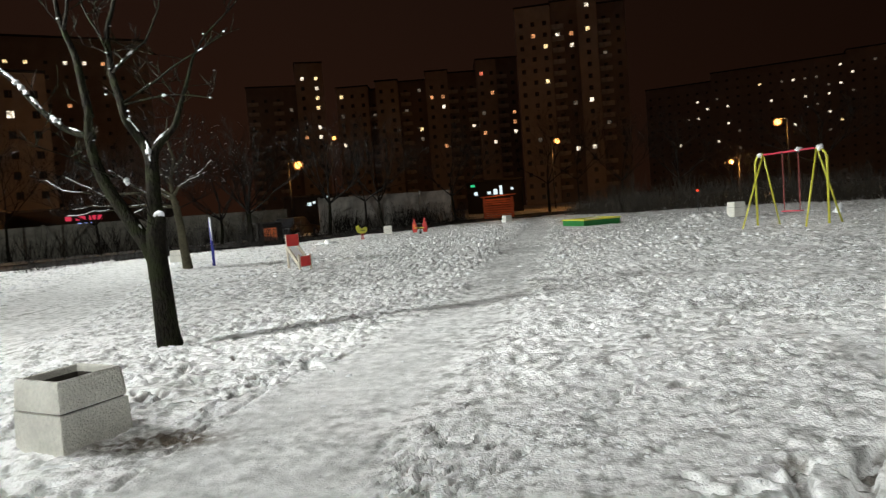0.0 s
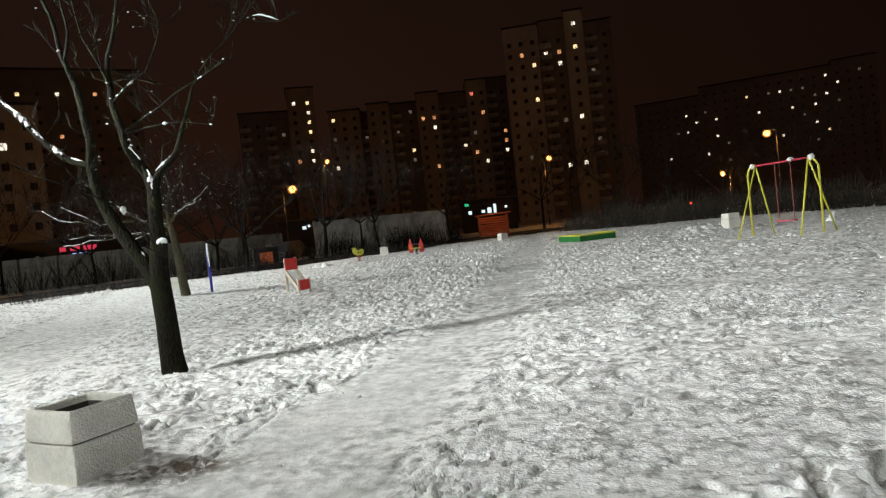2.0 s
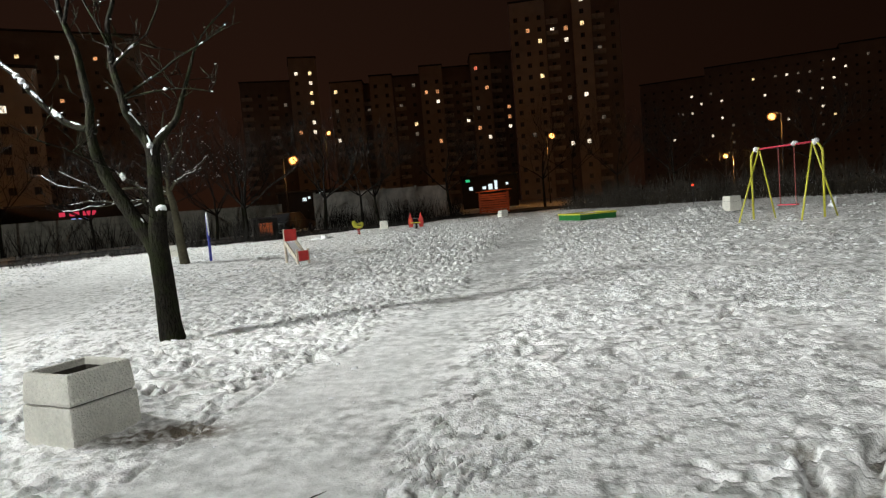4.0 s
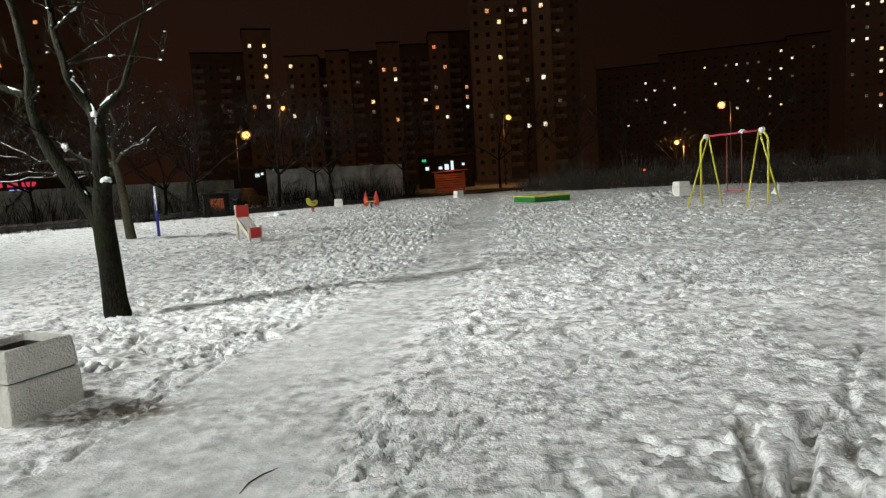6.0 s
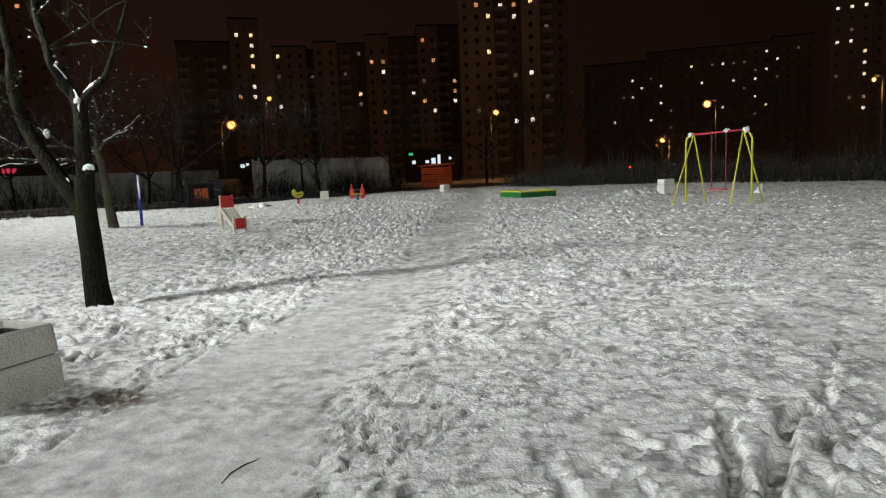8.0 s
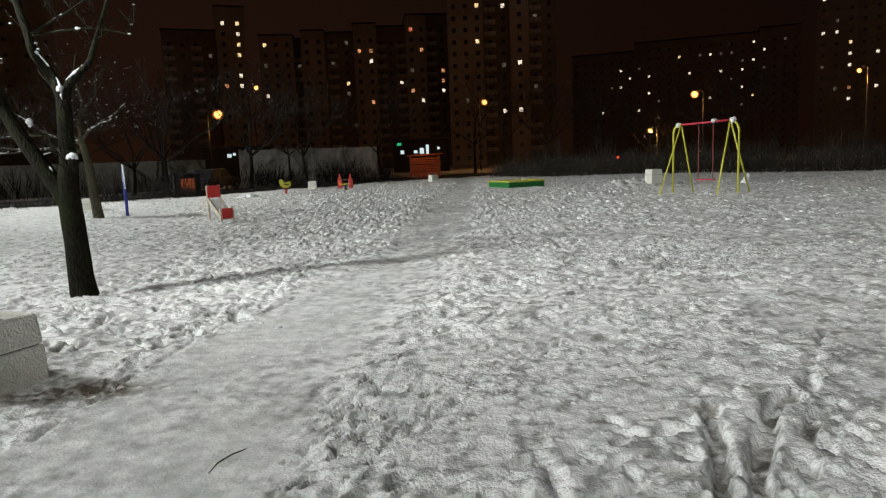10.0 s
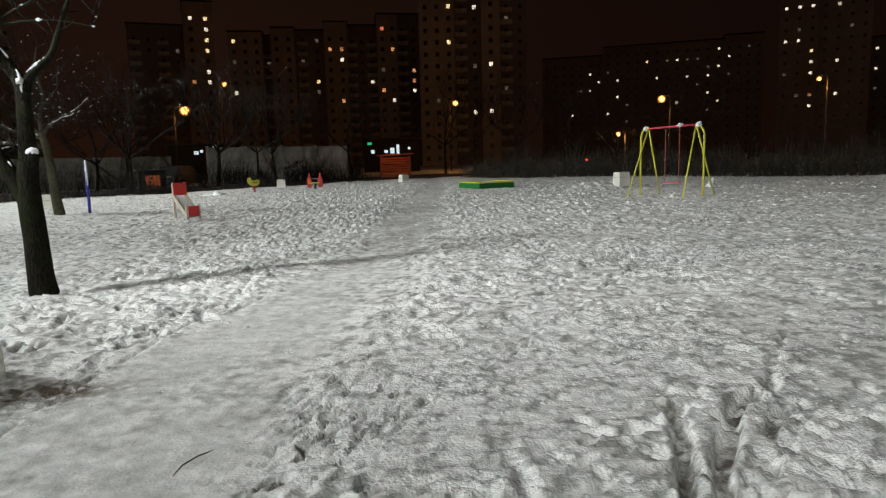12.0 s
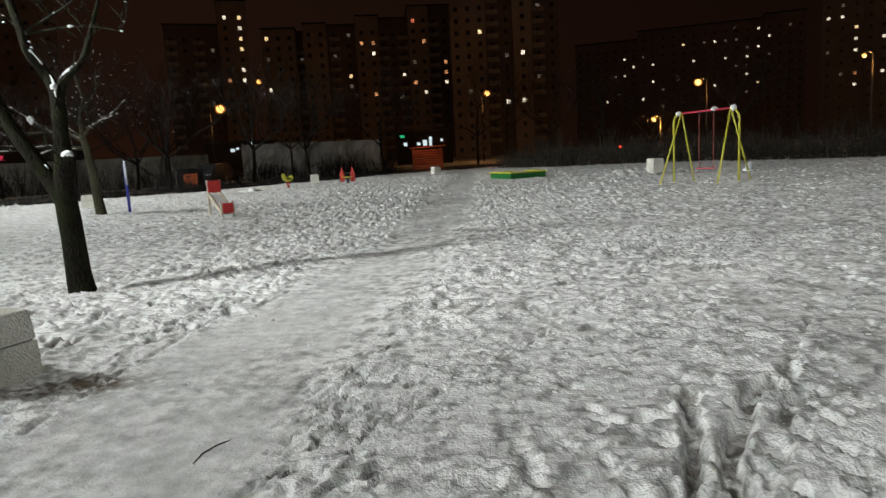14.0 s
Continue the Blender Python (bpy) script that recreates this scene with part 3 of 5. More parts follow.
    # round holes trodden deeper: x, y, half length, half width
    for x, y, la, wa in ((-0.29, 2.98, 0.05, 0.032), (0.40, 3.04, 0.08, 0.032), (0.55, 3.23, 0.05, 0.022), (1.37, 3.64, 0.06, 0.030), (0.98, 3.23, 0.08, 0.032), (0.90, 3.00, 0.08, 0.030), (1.21, 3.31, 0.08, 0.030), (1.12, 3.09, 0.08, 0.024), (1.11, 2.89, 0.08, 0.034), (0.90, 2.76, 0.07, 0.040), (0.60, 2.68, 0.06, 0.034), (2.45, 5.91, 0.10, 0.045), (2.14, 5.63, 0.13, 0.050), (1.40, 5.03, 0.12, 0.070), (2.00, 6.56, 0.14, 0.045), (2.82, 2.67, 0.07, 0.050)):
        dent(x, y, rng.uniform(0.3, 0.8), la * 1.15, wa * 1.2, 0.055)
    # a line of single steps over the lawn
    for x, y in ((1.00, 5.90), (1.24, 5.97), (1.54, 6.80), (1.76, 7.13), (2.04, 7.58), (2.40, 7.20), (2.58, 7.46), (2.74, 7.66)):
        dent(x, y, 1.05 + rng.uniform(-0.3, 0.3), 0.13, 0.045, 0.050)
    # low ridges of clean snow scraped up beside the path
    fresh = np.zeros_like(Z)
    for x0, y0, x1, y1 in ((-0.02, 5.42, 0.20, 5.28), (0.13, 5.85, 0.43, 5.31)):
        cx_, cy_, ax_, ay_ = (x0 + x1) / 2, (y0 + y1) / 2, x1 - x0, y1 - y0
        ln_ = math.hypot(ax_, ay_)
        u_ = ((X - cx_) * ax_ + (Y - cy_) * ay_) / ln_
        v_ = ((Y - cy_) * ax_ - (X - cx_) * ay_) / ln_
        hump = np.exp(-(u_ / (0.55 * ln_)) ** 4 - ((v_ + 0.05 * vnoise(X * 6, Y * 6, 88)) / 0.055) ** 2)
        Z += 0.045 * hump
        fresh += hump
    # ribbed treads dragged side by side
    for _ in range(210):
        x, y = rng.gauss(-0.42, 0.20), rng.gauss(3.65, 0.45)
        dent(x, y, 0.95 + rng.uniform(-0.2, 0.2), rng.uniform(0.04, 0.09), rng.uniform(0.012, 0.020), rng.uniform(0.018, 0.042))
    # soft hollows and mounds at the lawn's near corner
    for _ in range(60):
        dent(rng.uniform(0.5, 3.6), rng.uniform(2.1, 3.7), rng.uniform(0, 3.1), rng.uniform(0.08, 0.15), rng.uniform(0.04, 0.07), rng.uniform(0.015, 0.05))
    trail([(1.78, 7.29), (3.0, 9.3), (4.6, 11.8)], 0.32, 0.05, 0.05, 0.12, 0.045)
    trail([(0.54, 4.48), (1.11, 5.27), (2.49, 7.43), (3.6, 9.0)], 0.26, 0.05, 0.03, 0.11, 0.04)
    me = bpy.data.meshes.new("ground")
    ny, nx = X.shape
    me.vertices.add(nx * ny)
    me.vertices.foreach_set("co", np.stack([X, Y, Z], -1).astype(np.float32).ravel())
    idx = np.arange(nx * ny).reshape(ny, nx)
    quads = np.stack([idx[:-1, :-1], idx[:-1, 1:], idx[1:, 1:], idx[1:, :-1]], -1).reshape(-1, 4)
    me.loops.add(quads.size)
    me.loops.foreach_set("vertex_index", quads.ravel().astype(np.int32))
    me.polygons.add(len(quads))
    me.polygons.foreach_set("loop_start", np.arange(0, quads.size, 4, dtype=np.int32))
    me.polygons.foreach_set("use_smooth", np.ones(len(quads), bool))
    # last term: dirty snow by the bin with the bin's shadow painted in
    dirt_shade_sum = soil_shade + 1.8 * np.exp(-(((X + 2.45) / 0.42) ** 2 + ((Y - 4.42 - 0.15 * (X + 2.45)) / 0.17) ** 2))
    packed = (0.24 + 0.36 * smooth01(Y, 11, 16) * (1 - 0.8 * smooth01(Y, 20, 26))) * on_path * (0.8 + 1.0 * vnoise(X * 1.3, Y * 1.3, 31) + 0.5 * vnoise(X * 4.1, Y * 3.1, 32)) + 0.12 * on_road + 0.2 * (1 - lump) * (1 - smooth) * smooth01(X, -0.5, 1.5)
    packed = packed - 0.6 * fresh
    rough = (1 - 0.86 * smooth) * (0.45 + 0.55 * crumb) * (1 - 0.35 * bank) * (1 + 0.9 * smooth01(Y, 6, 10))
    for key, val in (("packed", packed), ("dirt_shade", dirt_shade_sum), ("lumpy", rough * 0.6)):
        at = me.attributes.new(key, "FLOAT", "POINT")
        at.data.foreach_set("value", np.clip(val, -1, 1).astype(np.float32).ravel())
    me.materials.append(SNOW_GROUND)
    me.update(calc_edges=True)
    me.validate()
    tagged(new("ground", me), "trampled snow over a park lawn with a trodden path", "ground", kind="structure")
    # loose clods and crumbs kicked up all over the lawn
    gen = np.random.RandomState(12)
    near_n, far_n = 80000, 22000
    cy = np.concatenate([2.2 + 8.0 * gen.rand(near_n) ** 0.75, 6.0 + 36.0 * gen.rand(far_n) ** 0.9])
    cx = (gen.rand(near_n + far_n) * 1.85 - 0.78) * (cy + 1.5)
    size = np.concatenate([0.004 + 0.013 * gen.rand(near_n) ** 2.6, (0.016 + 0.042 * gen.rand(far_n) ** 2)])
    size[near_n:] *= np.clip(cy[near_n:] / 13.0, 0.55, 1.25)
    gi, gj = np.clip(np.searchsorted(axs, cx), 1, nx - 1), np.clip(np.searchsorted(ays, cy), 1, ny - 1)
    keep = gen.rand(len(cx)) < np.clip((0.9 * (rough[gj, gi] - 0.35) + np.where(np.arange(len(cx)) >= near_n, 0.30, 0.16)) * smooth01(vnoise(cx * 2.3, cy * 2.3, 81) + 0.6 * vnoise(cx * 6.1, cy * 6.1, 82), -0.15, 0.3) * (1 - smooth[gj, gi]) * (1 - 0.6 * bank[gj, gi]), 0.012, 1)
    keep &= ~((np.abs(cx + 3.13) < 0.42) & (np.abs(cy - 4.54) < 0.42))
    cx, cy, size, gi, gj = cx[keep], cy[keep], size[keep], gi[keep], gj[keep]
    cz = Z[gj, gi]
    n = len(cx)
    ang = np.array([2 * math.pi * k / 5 for k in range(5)])
    turn = (gen.rand(n, 1) - 0.5) * 6.28
    tall = (0.25 + 0.45 * gen.rand(n)) * size
    long_ = 1 + 0.9 * gen.rand(n, 1)
    verts = np.zeros((n, 11, 3))
    for ring, (rad, hgt) in enumerate(((1.0, -0.35), (0.82, 0.55))):
        wob_ = 1 + 0.35 * (gen.rand(n, 5) - 0.5) * 2
        lx, ly = np.cos(ang)[None] * rad * wob_ * long_, np.sin(ang)[None] * rad * wob_
        c, sn = np.cos(turn), np.sin(turn)
        verts[:, ring * 5:ring * 5 + 5, 0] = cx[:, None] + (lx * c - ly * sn) * size[:, None]
        verts[:, ring * 5:ring * 5 + 5, 1] = cy[:, None] + (lx * sn + ly * c) * size[:, None]
        verts[:, ring * 5:ring * 5 + 5, 2] = (cz + tall * hgt)[:, None] + 0.25 * tall[:, None] * (gen.rand(n, 5) - 0.5)
    verts[:, 10] = np.stack([cx, cy, cz + tall], -1)
    base = (np.arange(n) * 11)[:, None, None]
    quads = base + np.array([[k, (k + 1) % 5, 5 + (k + 1) % 5, 5 + k] for k in range(5)])[None]
    tris = base + np.array([[5 + k, 5 + (k + 1) % 5, 10] for k in range(5)])[None]
    cm = bpy.data.meshes.new("snow_crumbs")
    cm.vertices.add(n * 11)
    cm.vertices.foreach_set("co", verts.astype(np.float32).ravel())
    quads, tris = quads.reshape(-1, 4), tris.reshape(-1, 3)
    cm.loops.add(quads.size + tris.size)
    cm.loops.foreach_set("vertex_index", np.concatenate([quads.ravel(), tris.ravel()]).astype(np.int32))
    cm.polygons.add(len(quads) + len(tris))
    cm.polygons.foreach_set("loop_start", np.concatenate([np.arange(0, quads.size, 4), quads.size + np.arange(0, tris.size, 3)]).astype(np.int32))
    cm.materials.append(SNOW)
    cm.update(calc_edges=True)
    tagged(new("snow_crumbs", cm), "loose crumbs and clods of kicked-up snow", "snow", kind="stuff")


build_ground()


def strip(name, pts, width, z, mat, label, category):
    """A flat thick band along a line."""
    s = Shape()
    for (x0, y0), (x1, y1) in zip(pts, pts[1:]):
        d = math.hypot(x1 - x0, y1 - y0)
        s.box(((x0 + x1) / 2, (y0 + y1) / 2, z / 2 - 0.05), (d + 0.2, width, z + 0.10), math.degrees(math.atan2(y1 - y0, x1 - x0)))
    return tagged(part(name, s, mat), label, category, kind="structure")


# snow ends on a road that runs past the concrete wall
strip("road", [(-60.0, -8.0), (-24.5, 33.5)], 7.0, 0.10, ASPHALT, "dark wet asphalt road beyond the snowy lawn", "road")
strip("road", [(-24.5, 33.5), (-13.0, 44.2), (7.0, 65.5)], 7.0, 0.106, ASPHALT, "dark wet asphalt road along the concrete wall", "road")


# ---- concrete wall of panels ----
def panel_wall(name, p0, p1, height, label, mat):
    d = math.hypot(p1[0] - p0[0], p1[1] - p0[1])
    ang = math.degrees(math.atan2(p1[1] - p0[1], p1[0] - p0[0]))
    w = thing(name, p0[0], p0[1], 0, ang, label, "wall", kind="structure")
    n = int(d / 3.0)
    pan = Shape().box((1.45, 0, height / 2), (2.86, 0.14, height))
    pan.box((1.45, -0.09, height - 0.25), (2.6, 0.06, 0.18)).box((1.45, -0.09, 0.35), (2.6, 0.06, 0.25))
    pme = pan.mesh("panel", mat)
    qme = Shape().box((0, 0, height / 2 + 0.05), (0.20, 0.24, height + 0.1)).mesh("post", mat)
    for i in range(n):
        o = new("panel", pme)
        o.parent, o.location = w, (i * 3.0, 0, 0)
        o = new("post", qme)
        o.parent, o.location = w, (i * 3.0 - 0.02, 0, 0)
    return w


panel_wall("wall_left", (-46.0, 38.0), (-17.5, 55.0), 2.35, "long dull grey precast concrete wall behind bare trees", WALLDULL)
panel_wall("wall_right", (-14.6, 54.0), (-1.7, 60.5), 2.95, "pale grey precast concrete panel wall behind bare trees", WALLCON)


# ---- trees ----
runs = []


def grow(shape, rng, start, way, length, radius, level, tips, bend=0.35, sides=6):
    steps = 4 if level > 0 else 3
    pts, rad = [Vector(start)], [radius]
    w = Vector(way).normalized()
    for i in range(steps):
        w = (w + Vector((rng.uniform(-1, 1), rng.uniform(-1, 1), rng.uniform(-0.4, 0.7))) * bend * 0.5).normalized()
        pts.append(pts[-1] + w * length / steps)
        rad.append(radius * (1 - 0.55 * (i + 1) / steps))
    shape.tube(pts, rad, max(3, sides), cap=False)
    if level <= 1:
        runs.append((pts, radius))
    if level == 0:
        tips.append(pts[-1])
        return
    kids = rng.randint(3, 4)
    for k in range(kids):
        t = rng.uniform(0.35, 1.0) if k else 1.0
        i = min(int(t * steps), steps - 1)
        p = pts[i].lerp(pts[i + 1], t * steps - i)
        out = Vector((rng.uniform(-1, 1), rng.uniform(-1, 1), rng.uniform(-0.15, 0.8)))
        grow(shape, rng, p, (w + out * 0.9).normalized(), length * rng.uniform(0.55, 0.75), max(radius * rng.uniform(0.4, 0.55), 0.006), level - 1, tips, bend, sides - 1)


def bare_tree(seed, x, y, height, girth, label, levels=4, fork=0.3, snow=0, spread=0.6):
    rng = random.Random(seed)
    t = thing("tree", x, y, 0, rng.uniform(0, 360), label, "tree", "bare trees")
    trunk, crown, tips = Shape(), Shape(), []
    runs.clear()
    top = Vector((rng.uniform(-0.2, 0.2), rng.uniform(-0.2, 0.2), height * fork))
    trunk.tube([(0, 0, -0.1), (0, 0, 0.12), top * 0.5 + Vector((0.05, 0, 0)), top], [girth * 1.35, girth, girth * 0.85, girth * 0.7], 10)
    for k in range(4):
        a = k * 1.57 + rng.uniform(-0.5, 0.5)
        grow(crown, rng, top - Vector((0, 0, 0.06)), (math.cos(a), math.sin(a), rng.uniform(spread, spread + 0.7)), height * 0.36, girth * 0.48, levels - 1, tips)
    grow(crown, rng, top - Vector((0, 0, 0.06)), (0, 0, 1), height * 0.4, girth * 0.55, levels - 1, tips)
    part("trunk", trunk, BARK if girth > 0.1 else BARK_FAR, t, smooth=True)
    part("crown", crown, BARK_FAR, t)
    if snow:
        s = Shape()
        flat = [q for q in runs if abs((q[0][-1] - q[0][0]).normalized().z) < 0.75]
        for pts, r in rng.sample(flat, min(snow, len(flat))):
            i0 = rng.randint(0, 1)
            seg = [p + Vector((0, 0, r * 0.7 + 0.004)) for p in pts[i0:i0 + rng.randint(2, 4)]]
            s.tube(seg, [rng.uniform(0.003, 0.0075) for _ in seg], 5)
        for p in rng.sample(tips, min(snow // 3, len(tips))):
            s.blob(p, (rng.uniform(0.02, 0.05), rng.uniform(0.02, 0.04), 0.025), rng.random(), 3, 6)
        tagged(part("snow", s, SNOW, t, "clumps of snow on the twigs"), kind="stuff")
    return t


def near_tree():
    t = thing("tree", -4.14, 7.9, 0, 0, "gnarled bare tree with dark mossy bark and snow in its forks", "tree", "bare trees")
    o = Vector((-4.14, 7.9, 0))
    girths = {}

    def limb(name, pts, r0, r1, n=10, girth=None):
        pts = [Vector(p) - o for p in pts]
        fine = []
        for i in range(len(pts) - 1):
            a, b = pts[max(i - 1, 0)], pts[i]
            c, d = pts[i + 1], pts[min(i + 2, len(pts) - 1)]
            for k in range(4):
                u = k / 4
                fine.append(0.5 * ((2 * b) + (c - a) * u + (2 * a - 5 * b + 4 * c - d) * u * u + (3 * b - a - 3 * c + d) * u ** 3))
        fine.append(pts[-1])
        rad = [(r0 + (r1 - r0) * (i / (len(fine) - 1))) * (1 + 0.07 * noise.noise(Vector(p) * 6)) for i, p in enumerate(fine)]
        if girth:
            at = np.linspace(0, len(girth) - 1, len(fine))
            rad = [float(np.interp(q, range(len(girth)), girth)) * (1 + 0.06 * noise.noise(Vector(p) * 5)) for q, p in zip(at, fine)]
        part(name, Shape().tube(fine, rad, n), BARK, t, smooth=True)
        girths[id(fine)] = rad
        return fine

    # trunk with flared foot that runs on into the upright limb
    body = [(-4.12, 7.9, -0.12), (-4.13, 7.9, 0.02), (-4.15, 7.9, 0.27), (-4.16, 7.9, 0.7), (-4.18, 7.9, 1.10), (-4.19, 7.91, 1.35), (-4.165, 7.94, 1.62), (-4.18, 7.98, 1.91), (-4.19, 8.02, 2.20), (-4.195, 8.04, 2.36)]
    girth = [0.23, 0.165, 0.140, 0.130, 0.126, 0.122, 0.100, 0.088, 0.084, 0.080]
    limb("trunk", body, 0.2, 0.1, 16, girth)
    rng = random.Random(8)
    twig = Shape()
    tips = []
    limbs = [
        ([(-4.16, 7.9, 0.98), (-4.27, 7.89, 1.30), (-4.48, 7.87, 1.68), (-4.70, 7.84, 2.10), (-4.80, 7.81, 2.44), (-4.83, 7.8, 2.73), (-4.79, 7.78, 3.02)], 0.128, 0.056),
        ([(-4.78, 7.78, 2.95), (-4.84, 7.80, 3.30), (-4.89, 7.80, 3.68), (-4.95, 7.75, 3.95), (-4.98, 7.70, 4.15), (-5.0, 7.65, 4.5), (-5.15, 7.6, 5.0), (-5.2, 7.5, 5.7)], 0.060, 0.018),
        ([(-4.95, 7.72, 4.0), (-4.79, 7.6, 4.29), (-4.82, 7.6, 4.56), (-4.9, 7.6, 5.2)], 0.03, 0.010),
        ([(-4.76, 7.79, 2.70), (-5.09, 7.80, 2.82), (-5.32, 7.78, 3.01), (-5.50, 7.75, 3.23), (-5.66, 7.70, 3.46), (-5.99, 7.65, 3.77), (-6.5, 7.5, 4.3)], 0.05, 0.02),
        ([(-4.18, 7.94, 1.40), (-4.10, 7.90, 1.58), (-4.09, 7.88, 1.70)], 0.080, 0.070),
        ([(-4.19, 8.03, 2.24), (-4.235, 8.05, 2.50), (-4.35, 8.07, 2.72), (-4.50, 8.09, 2.94), (-4.56, 8.11, 3.19), (-4.64, 8.13, 3.49), (-4.66, 8.15, 3.78), (-4.67, 8.17, 4.08), (-4.58, 8.19, 4.35), (-4.5, 8.21, 4.7), (-4.4, 8.3, 5.5)], 0.084, 0.02),
        ([(-4.65, 8.12, 3.75), (-4.72, 8.1, 3.98), (-4.92, 8.1, 4.41), (-5.0, 8.1, 4.9)], 0.024, 0.008),
        ([(-4.19, 8.04, 2.24), (-4.15, 8.06, 2.50), (-4.04, 8.10, 2.65), (-3.90, 8.15, 2.81), (-3.81, 8.20, 3.09), (-3.72, 8.25, 3.38), (-3.63, 8.30, 3.70)], 0.075, 0.018),
        ([(-4.55, 8.1, 3.13), (-4.30, 8.1, 3.26), (-4.03, 8.1, 3.40), (-3.75, 8.1, 3.57), (-3.39, 8.1, 3.73), (-3.07, 8.1, 3.93)], 0.022, 0.006),
        ([(-4.54, 8.1, 3.12), (-4.10, 8.1, 3.18), (-3.73, 8.1, 3.18), (-3.34, 8.1, 3.10)], 0.020, 0.006),
        ([(-4.64, 8.12, 3.53), (-4.44, 8.1, 3.68), (-4.15, 8.1, 3.88)], 0.028, 0.010),
        ([(-4.15, 8.1, 3.86), (-3.95, 8.2, 4.41), (-4.06, 8.2, 4.85)], 0.013, 0.006),
        ([(-3.64, 8.3, 3.66), (-3.5, 8.4, 3.95), (-3.32, 8.5, 4.17), (-3.10, 8.5, 4.36), (-2.95, 8.5, 4.56), (-2.7, 8.5, 5.0)], 0.016, 0.006),
        ([(-3.01, 8.5, 4.46), (-2.73, 8.5, 4.53), (-2.44, 8.5, 4.41)], 0.010, 0.004),
        ([(-4.6, 7.84, 2.2), (-4.9, 7.5, 2.45), (-5.2, 7.2, 2.6)], 0.014, 0.005),
    ]
    fines = []
    for pts, r0, r1 in limbs:
        r0, r1 = r0 * 0.85, r1 * 0.8
        f = limb("limb", pts, r0, r1, 10 if r0 > 0.04 else 6)
        fines.append(f)
        for k in range(5 if r0 > 0.04 else 7):
            i = rng.randint(len(f) // 3, len(f) - 1)
            d = Vector((rng.uniform(-1, 1), rng.uniform(-0.8, 0.8), rng.uniform(0.0, 1.0)))
            grow(twig, rng, f[i], d, rng.uniform(0.15, 0.42), 0.006, 1, tips, 0.5, 4)
    tagged(part("twig_spray", twig, BARK, t), kind="stuff")
    snow = Shape()
    snow.blob((0.05, -0.02, 1.70), (0.066, 0.062, 0.045), 1, 9, 12, 0.3, False)
    snow.blob((-0.052, 0.085, 2.50), (0.035, 0.05, 0.045), 2, 9, 12, 0.5, False)
    for k in range(16):
        ang = rng.uniform(-2.9, 0.3)
        snow.blob((0.19 * math.cos(ang), 0.20 * math.sin(ang), -0.02), (rng.uniform(0.03, 0.09), rng.uniform(0.03, 0.07), rng.uniform(0.03, 0.09)), k, 4, 8, 0.8)

    def crust(f, i0, i1, r):
        """A rough broken line of snow along the upper side of a limb."""
        run, rad = [], []
        for k in range(i0, min(i1, len(f) - 1)):
            a, b = Vector(f[k]), Vector(f[k + 1])
            way = (b - a).normalized()
            up = (Vector((0, -0.25, 1)) - way * way.dot(Vector((0, -0.25, 1)))).normalized()
            for q in range(5):
                p = a.lerp(b, q / 5)
                thick = r * (0.55 + 1.5 * noise.noise(p * 7) + 0.9 * noise.noise(p * 31))
                if thick < 0.18 * r:
                    if len(run) > 2:
                        snow.tube(run, rad[:-1] + [0.002], 7)
                    run, rad = [], []
                    continue
                run.append(p + up * max(girths[id(f)][k] - 0.35 * thick, 0.3 * thick) + Vector((0, -0.2 * thick * noise.noise(p * 23), 0)))
                rad.append(0.003 if not rad else min(thick, 1.3 * r))
        if len(run) > 2:
            snow.tube(run, rad[:-1] + [0.002], 7)

    crust(fines[3], 1, 23, 0.032)
    crust(fines[5], 2, 12, 0.019)
    crust(fines[7], 2, 13, 0.023)
    crust(fines[0], 4, 7, 0.016)
    crust(fines[10], 2, 6, 0.020)
    crust(fines[8], 4, 7, 0.014)
    crust(fines[8], 15, 18, 0.012)
    crust(fines[8], 19, 20, 0.02)
    crust(fines[9], 5, 8, 0.016)
    crust(fines[9], 10, 12, 0.014)
    crust(fines[13], 2, 8, 0.010)
    for p in (Vector((-4.97, 7.7, 4.12)), Vector((-4.66, 8.12, 3.78)), Vector((-4.68, 8.05, 3.25)), Vector((-4.42, 8.05, 3.02)), Vector((-4.4, 8.05, 2.95))):
        snow.blob(p - o + Vector((0, -0.04, 0.0)), (0.022, 0.02, 0.02), rng.random(), 5, 8)
    for p in rng.sample(tips, 34):
        snow.blob(p, (0.016, 0.014, 0.009), rng.random(), 3, 6)
    tagged(part("snow", snow, SNOW, t, "snow lying in the forks and along the limbs", smooth=True), kind="stuff")


near_tree()


